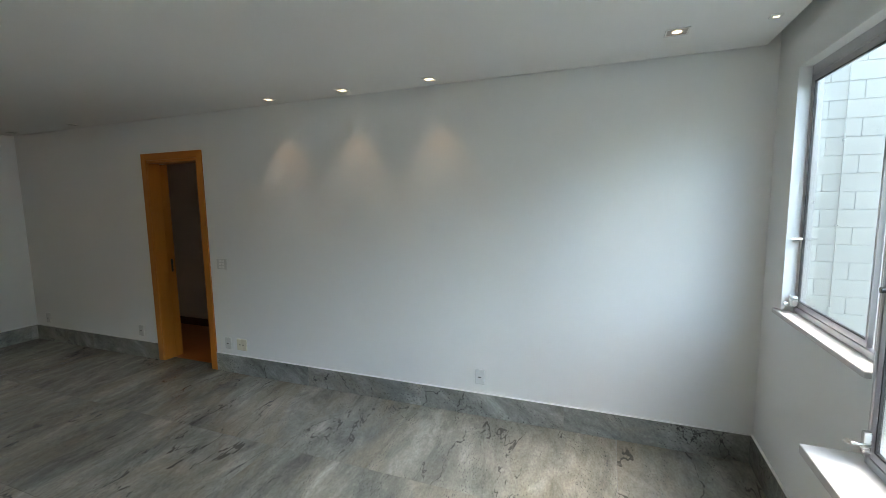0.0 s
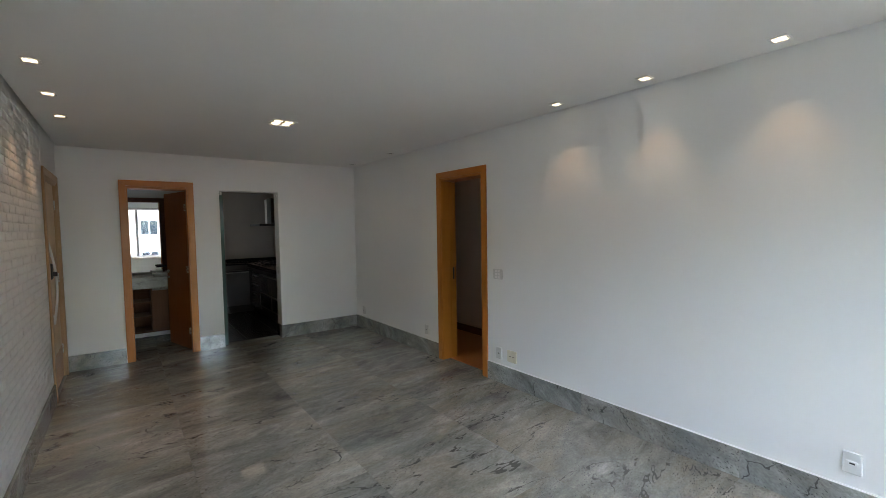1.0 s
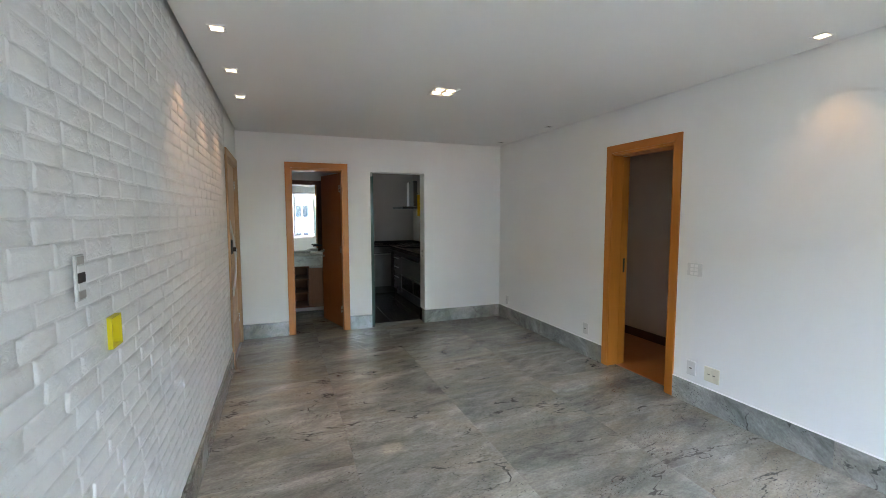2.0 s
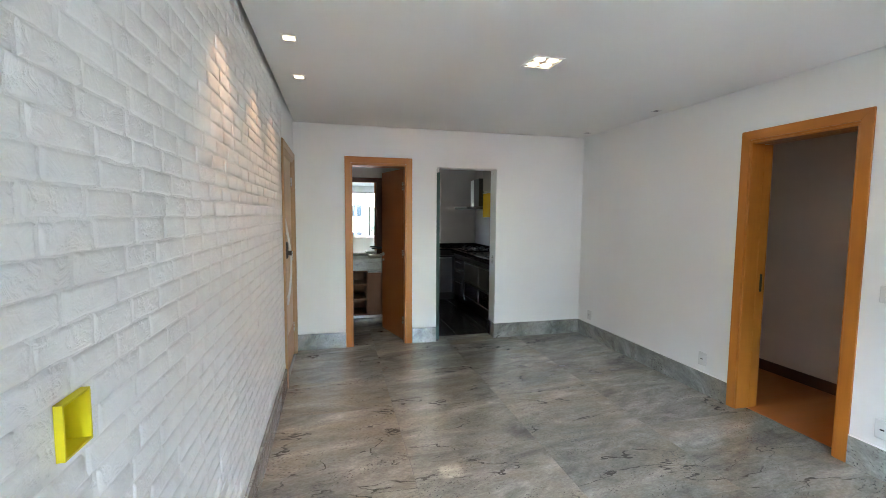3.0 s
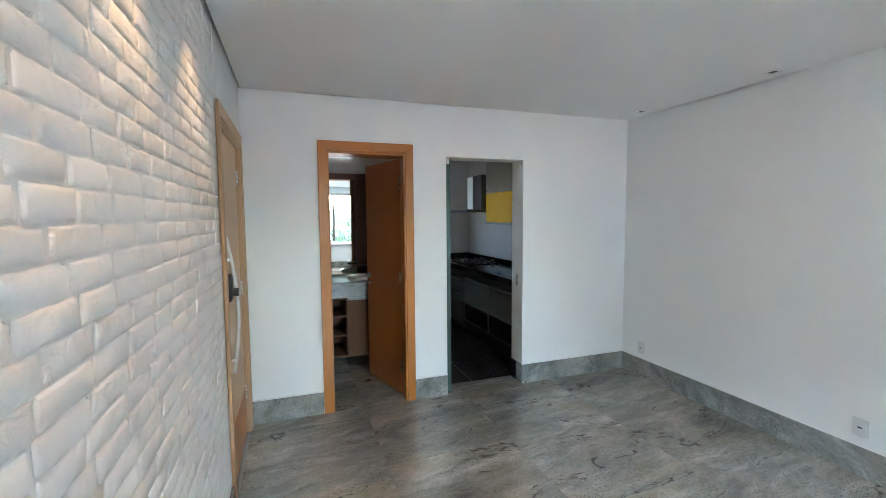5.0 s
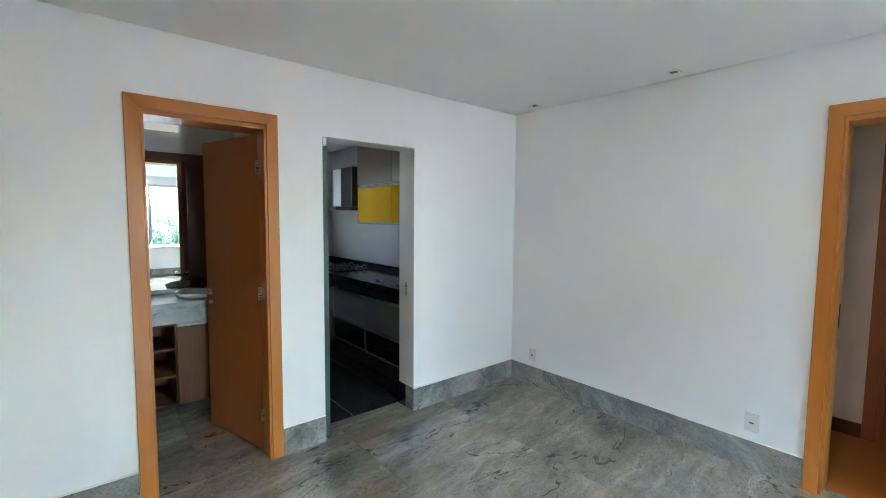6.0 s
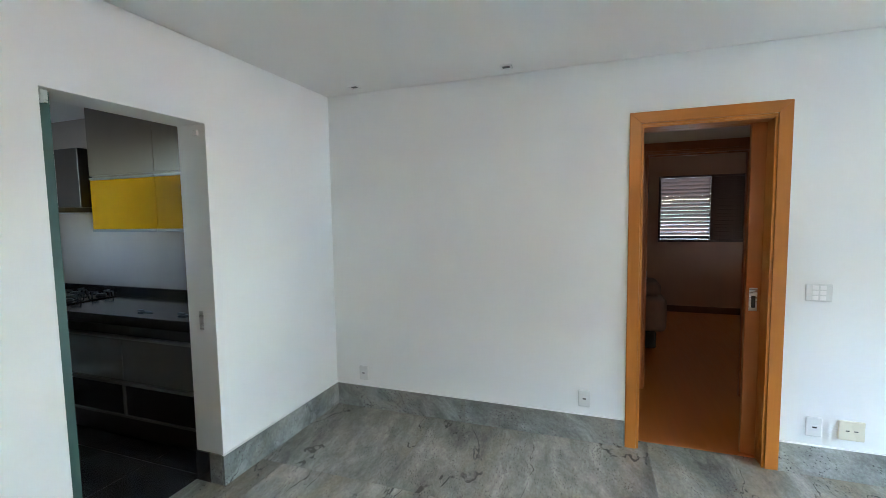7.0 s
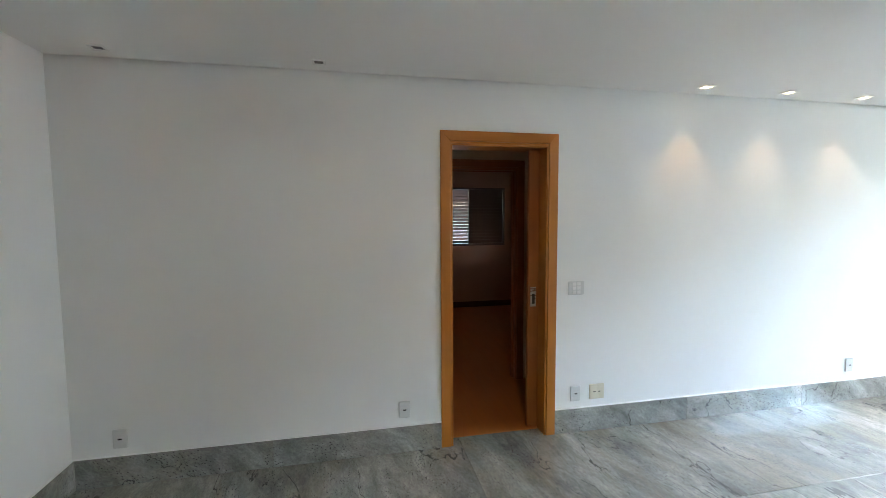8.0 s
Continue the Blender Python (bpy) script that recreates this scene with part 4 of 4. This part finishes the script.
shutter = thing("louvred_window", BW - 0.02, 3.85, LV[2], 0, "brown louvred window, one half open to daylight", "window", kind="structure")
part("window_frame", boxes((BW - 0.03, BW + 0.06, LV[0], LV[1], LV[3] - 0.03, LV[3]), (BW - 0.03, BW + 0.06, LV[0], LV[1], LV[2], LV[2] + 0.04), (BW - 0.03, BW + 0.06, LV[1] - 0.03, LV[1], LV[2] + 0.04, LV[3] - 0.03),
                           (BW - 0.03, BW + 0.06, LV[0], LV[0] + 0.03, LV[2] + 0.04, LV[3] - 0.03), (BW - 0.03, BW + 0.06, 3.70, 3.735, LV[2] + 0.04, LV[3] - 0.03)), M_SHUTTER, shutter)
for half, (ya, yb) in enumerate(((3.736, LV[1] - 0.031), (LV[0] + 0.031, 3.699))):
    count = 17
    pitch = (LV[3] - LV[2] - 0.072) / count
    for k in range(count):
        zc = LV[2] + 0.041 + (k + 0.5) * pitch
        bm = boxes((-0.038, 0.038, ya, yb, -0.004, 0.004)) if half == 0 else boxes((-0.033, 0.033, ya, yb, -0.004, 0.004))
        bm.transform(Matrix.Translation((BW + 0.015, 0, zc)) @ Matrix.Rotation(radians(38 if half == 0 else 80), 4, "Y"))
        part("slat", bm, M_SHUTTER, shutter)
tvb = thing("wall_speaker", BW - 0.05, 4.68, 1.62, 0, "black box fixed to the bedroom wall", "speaker")
part("case", soft_box(BW - 0.10, BW - 0.001, 4.59, 4.77, 1.63, 2.13, 0.008), M_BLACK, tvb)
bed = thing("bed", 6.6, 5.4, 0, 0, "bed end with beige cover and dark base", "bed")
part("base", soft_box(5.78, 7.7, 4.70, 6.2, 0.02, 0.22, 0.02), M_DARKFAB, bed)
part("mattress", soft_box(5.72, 7.75, 4.60, 6.25, 0.221, 0.62, 0.07, 4), M_FABRIC, bed, "beige cover", smooth=True)
part("folded_blanket", soft_box(5.74, 6.2, 4.66, 5.7, 0.621, 0.78, 0.06, 4), M_FABRIC, bed, "beige folded blanket", smooth=True)

# ---- outside ----
# Unseen wall, added to cut the sky light that reaches the east wall.
structure("facade_wing", boxes((-6.3, -6.0, -9.0, -0.42, -9, 5.5)), M_FACADE, "unseen pale wall added to block part of the sky", "wall")
structure("ground", boxes((-900, 900, -900, 900, -9.4, -9.0)), M_GROUND, "grey street level far below", "ground")
house = thing("apartment_building", -4, -34, -9, 0, "pale pink apartment building with white-framed windows", "building")
part("wall", boxes((-22, 3.6, -42, -30, -9, 9)), M_PINK, house)
part("roof", boxes((-22.3, 3.9, -42.3, -29.7, 9, 9.4)), M_ROOF, house)
for ix in range(9):
    for iz in range(6):
        x, z = 2.5 - ix * 2.7, -7.2 + iz * 2.8
        fr_ = part("window", boxes((x - 0.7, x + 0.7, -30.0, -29.94, z, z + 1.4)), M_PLASTIC, house)
        part("pane", boxes((x - 0.6, x - 0.05, -29.94, -29.92, z + 0.1, z + 1.3)), M_DARKPANE, fr_)
        part("pane", boxes((x + 0.05, x + 0.6, -29.94, -29.92, z + 0.1, z + 1.3)), M_DARKPANE, fr_)
block = thing("apartment_building", 20, -44, -9, 0, "grey-white apartment block behind the trees", "building")
part("wall", boxes((9.5, 34, -52, -38, -9, 12)), M_FGROUT, block)
part("roof", boxes((9.2, 34.3, -52.3, -37.7, 12, 12.4)), M_GROUT, block)
for ix in range(7):
    for iz in range(7):
        x, z = 11.5 + ix * 3.1, -7.2 + iz * 2.8
        fr_ = part("window", boxes((x - 0.7, x + 0.7, -38.0, -37.94, z, z + 1.4)), M_PLASTIC, block)
        part("pane", boxes((x - 0.6, x + 0.6, -37.94, -37.92, z + 0.1, z + 1.3)), M_DARKPANE, fr_)
low = thing("tiled_roof_house", 0, -22, -9, 0, "low house with terracotta tiled roof", "house")
part("wall", boxes((-7, 7, -27, -18, -9, -2.2)), M_PINK, low)
bm = bmesh.new()
vs = [bm.verts.new(p) for p in ((-7.5, -17.6, -2.3), (7.5, -17.6, -2.3), (7.5, -27.4, -2.3), (-7.5, -27.4, -2.3), (-4, -22.5, -0.5), (4, -22.5, -0.5))]
for f in ((0, 1, 5, 4), (1, 2, 5), (2, 3, 4, 5), (3, 0, 4), (3, 2, 1, 0)):
    bm.faces.new([vs[i] for i in f])
part("roof", bm, M_ROOF, low)


def tree(x, y, h, r, seed):
    rng = random.Random(seed)
    t = thing("tree", x, y, -9, 0, "leafy green street tree", "tree", "street trees")
    part("trunk", tube([(0, 0, 0), (0.1, 0.05, h * 0.3), (0.0, 0.1, h * 0.55), (0.2, 0, h * 0.8)], [0.28, 0.22, 0.16, 0.06], 8), M_BARK, t, local=True)
    bm = bmesh.new()
    clumps = [Vector((rng.gauss(0, r * 0.45), rng.gauss(0, r * 0.45), h * 0.72 + rng.gauss(0, r * 0.35))) for _ in range(26)]
    for k in range(2600):
        c = rng.choice(clumps) + Vector((rng.gauss(0, 0.4), rng.gauss(0, 0.4), rng.gauss(0, 0.32)))
        q = Euler((rng.uniform(0, 6), rng.uniform(0, 6), rng.uniform(0, 6))).to_matrix()
        s = rng.uniform(0.08, 0.17)
        bm.faces.new([bm.verts.new(c + q @ Vector(p) * s) for p in ((-1, 0, 0), (0, -0.5, 0.1), (1, 0, 0), (0, 0.5, 0.1))])
    part("crown", bm, M_LEAVES, t, local=True)


hill = bmesh.new()
ring = []
for k in range(73):
    ang = radians(150 + k * 240 / 72)
    ring.append((math.cos(ang) * 420, math.sin(ang) * 420, 9 + 7 * noise.noise(Vector((k * 0.21, 3.1, 0))) + 3 * noise.noise(Vector((k * 0.9, 0, 1)))))
low_v = [hill.verts.new((x, y, -9.1)) for x, y, z in ring]
top_v = [hill.verts.new((x * 1.12, y * 1.12, z)) for x, y, z in ring]
for k in range(72):
    hill.faces.new((low_v[k], low_v[k + 1], top_v[k + 1], top_v[k]))
structure("backdrop_hills", hill, M_HILL, "distant wooded hills under a pale sky", "hills", True)

tree(6.2, -31, 11.5, 2.6, 4)
tree(9.4, -33, 12.0, 2.8, 7)
tree(13.0, -30, 10.8, 2.4, 9)

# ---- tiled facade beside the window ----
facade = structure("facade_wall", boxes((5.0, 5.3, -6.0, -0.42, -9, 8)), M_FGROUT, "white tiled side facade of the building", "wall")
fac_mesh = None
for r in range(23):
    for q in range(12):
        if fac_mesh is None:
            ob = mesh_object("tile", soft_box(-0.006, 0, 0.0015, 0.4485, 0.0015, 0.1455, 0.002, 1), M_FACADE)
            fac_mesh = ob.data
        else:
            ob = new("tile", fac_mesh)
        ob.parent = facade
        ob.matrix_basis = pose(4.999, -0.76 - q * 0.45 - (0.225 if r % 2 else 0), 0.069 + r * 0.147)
pipe = thing("conduit", 4.98, -1.10, -9, 0, "thin pale conduit with clips on the tiled facade", "conduit")
part("pipe", tube([(4.975, -1.10, -9), (4.975, -1.10, 8)], 0.0045, 8), M_FGROUT, pipe, smooth=True)
for z in (0.7, 1.4, 2.1, 2.8):
    part("clip", soft_box(4.968, 4.992, -1.110, -1.090, z, z + 0.012, 0.002), M_METAL, pipe, "small steel clip")

# ---- skirting slabs ----
def skirting(name, label, runs, sealed=True):
    """Granite skirting of one wall, slab by slab; each run: x0, x1, y0, y1, with its length split into slabs."""
    root = structure(name, boxes(*[(a + 0.002, b - 0.002, c + 0.002, d - 0.002, 0.002, SK - 0.003) for a, b, c, d in runs]), M_GROUT, label, "baseboard")
    if sealed:
        part("sealant", boxes(*[(a + 0.001, b, c, d, SK + 0.0003, SK + 0.0045) for a, b, c, d in runs]), M_PLASTIC, root, "white sealant line")
    for a, b, c, d in runs:
        along_x = b - a > d - c
        span = max(b - a, d - c)
        cuts = max(1, round(span / 1.25))
        for k in range(cuts):
            u0, u1 = k * span / cuts + 0.0006, (k + 1) * span / cuts - 0.0006
            bb = (a + u0, a + u1, c - 0.001, d + 0.001) if along_x else (a - 0.001, b + 0.001, c + u0, c + u1)
            ob = mesh_object("slab", soft_box(*bb, 0.0, SK, 0.0015, 1), M_SKIRT)
            ob.parent = root
    return root


T = 0.014
skirting("baseboard_east", "grey granite skirting along the long wall", [(W - T, W - 0.001, S + T + 0.002, RD[0] - 0.001), (W - T, W - 0.001, RD[1] + 0.001, N - T - 0.002)])
skirting("baseboard_north", "grey granite skirting between the doorways", [(0.004, LD[0] - 0.001, N - T, N - 0.001), (LD[1] + 0.001, KO[0] - 0.001, N - T, N - 0.001), (KO[1] - 0.012, W - 0.002, N - T, N - 0.001)])
skirting("baseboard_west", "grey granite skirting under the brick wall", [(-0.008, 0.010, S + T + 0.002, ED[0] - 0.002)], False)
skirting("baseboard_south", "grey granite skirting under the windows", [(0.012, W - 0.002, S + 0.001, S + T)])
structure("baseboard_opening", boxes((KO[1] - 0.012, KO[1] - 0.001, N + 0.002, 7.48, 0.001, SK)), M_SKIRT, "grey granite skirting return", "baseboard")
structure("baseboard_kitchen", boxes((KO[1] - 0.013, KO[1] - 0.001, 7.481, NT - 0.002, 0.001, SK)), M_BLACKSTONE, "black skirting return", "baseboard")

# ---- granite floor slabs ----
cols = [0.0, 0.86, 1.745, 2.63, W + 0.10]
shared = {}
for ci in range(4):
    x0, x1 = cols[ci], cols[ci + 1]
    y = -0.19 - (0.72 if ci % 2 else 0.0)
    while y < 8.75:
        y0, y1 = max(y, -0.2), min(y + 1.48, 8.75 if x0 < 0.5 else 7.585)
        if y1 - y0 > 0.05:
            key = (ci, round(y1 - y0, 3))
            if key not in shared:
                bm = soft_box(0.0008, x1 - x0 - 0.0008, 0.0008, y1 - y0 - 0.0008, -0.02, 0.0, 0.0005, 1)
                ob = mesh_object("slab", bm, M_STONE)
                shared[key] = ob.data
            else:
                ob = new("slab", shared[key])
            ob.parent = floor
            ob.matrix_basis = pose(x0, y0, 0)
        y += 1.48
ob = mesh_object("slab", soft_box(0.861, 1.44, 7.5865, 8.75, -0.02, 0.0, 0.0008, 1), M_STONE)
ob.parent = floor

# ---- kitchen floor tiles ----
tile_mesh = None
for i in range(4):
    for j in range(6):
        if tile_mesh is None:
            ob = mesh_object("tile", soft_box(0.002, 0.448, 0.002, 0.448, -0.003, 0.0, 0.001, 1), M_DARKTILE)
            tile_mesh = ob.data
        else:
            ob = new("tile", tile_mesh)
        ob.parent = floor_kitchen
        ob.matrix_basis = pose(1.47 + i * 0.45, 7.592 + j * 0.45, 0.0005)

# ---- bricks of the west wall ----
BL, BH = 0.176, 0.058
rng = random.Random(11)


def brick_form(seed):
    """One worn brick face, softly rounded, its back in the wall plane: local x out of the wall."""
    r = random.Random(seed)
    us, vs_ = (0.0, 0.022, 0.055, 0.36, 0.64, 0.945, 0.978, 1.0), (0.0, 0.065, 0.15, 0.85, 0.935, 1.0)
    ny, nz = len(us) - 1, len(vs_) - 1
    l, h = BL - 0.011 + r.uniform(-0.006, 0.004), BH - 0.003 + r.uniform(-0.003, 0.002)
    verts, faces = [], []
    for j in range(nz + 1):
        for i in range(ny + 1):
            ring = min(i, j, ny - i, nz - j)
            out = (0.0020, 0.0057 + r.uniform(-0.0012, 0.0012), 0.0074 + r.uniform(-0.0014, 0.0012))[min(ring, 2)]
            jy, jz = (r.uniform(-0.004, 0.004), r.uniform(-0.0026, 0.0026)) if ring < 2 else (0.0, 0.0)
            verts.append((out, (us[i] - 0.5) * l + jy, (vs_[j] - 0.5) * h + jz))
    for j in range(nz):
        for i in range(ny):
            a = j * (ny + 1) + i
            faces.append((a, a + 1, a + ny + 2, a + ny + 1))
    return verts, faces


def shade(mesh):
    for p_ in mesh.polygons:
        p_.use_smooth = True


forms = [brick_form(s) for s in range(14)]
meshes = []
for vv, ff in forms:
    me = bpy.data.meshes.new("brick")
    me.from_pydata(vv, [], ff)
    shade(me)
    me.materials.append(M_BRICK)
    meshes.append(me)
allv, allf = [], []
rows = int((H - 0.01 - SK) / BH) + 1
for r in range(rows):
    zc = SK + (r + 0.5) * BH
    if zc + BH / 2 > TOP - 0.04:
        continue
    y = S + (0.0 if r % 2 else BL / 2) + rng.uniform(-0.02, 0.02)
    while y < ED[0]:
        step = BL * rng.uniform(0.84, 1.14)
        a_, b_ = max(y, S + 0.002), min(y + step, ED[0] - 0.002)
        cy, length = (a_ + b_) / 2, b_ - a_
        y += step
        if length < 0.04 or (JB[0] - length / 2 < cy < JB[1] + length / 2 and JB[2] - BH / 2 < zc < JB[3] + BH / 2):
            continue
        k = rng.randrange(len(forms))
        s, dx, tilt, turn = length / BL, rng.uniform(-0.0022, 0.0010), rng.uniform(-0.4, 0.4), rng.uniform(-0.28, 0.28)
        m_ = pose(-0.010 + dx, cy, zc + rng.uniform(-0.001, 0.001), tilt, 0, turn) @ Matrix.Diagonal((1, s, 1, 1))
        if 3.35 < cy < 5.05 and 0.75 < zc < 2.2:
            ob = new("brick", meshes[k])
            ob.parent = wall_west
            ob.matrix_basis = m_
        else:
            o = len(allv)
            allv += [tuple(m_ @ Vector(q_)) for q_ in forms[k][0]]
            allf += [tuple(i_ + o for i_ in f) for f in forms[k][1]]
me = bpy.data.meshes.new("brickwork")
me.from_pydata(allv, [], allf)
shade(me)
me.materials.append(M_BRICK)
rest = new("brickwork", me)
rest.parent = wall_west
tagged(rest, kind="stuff")
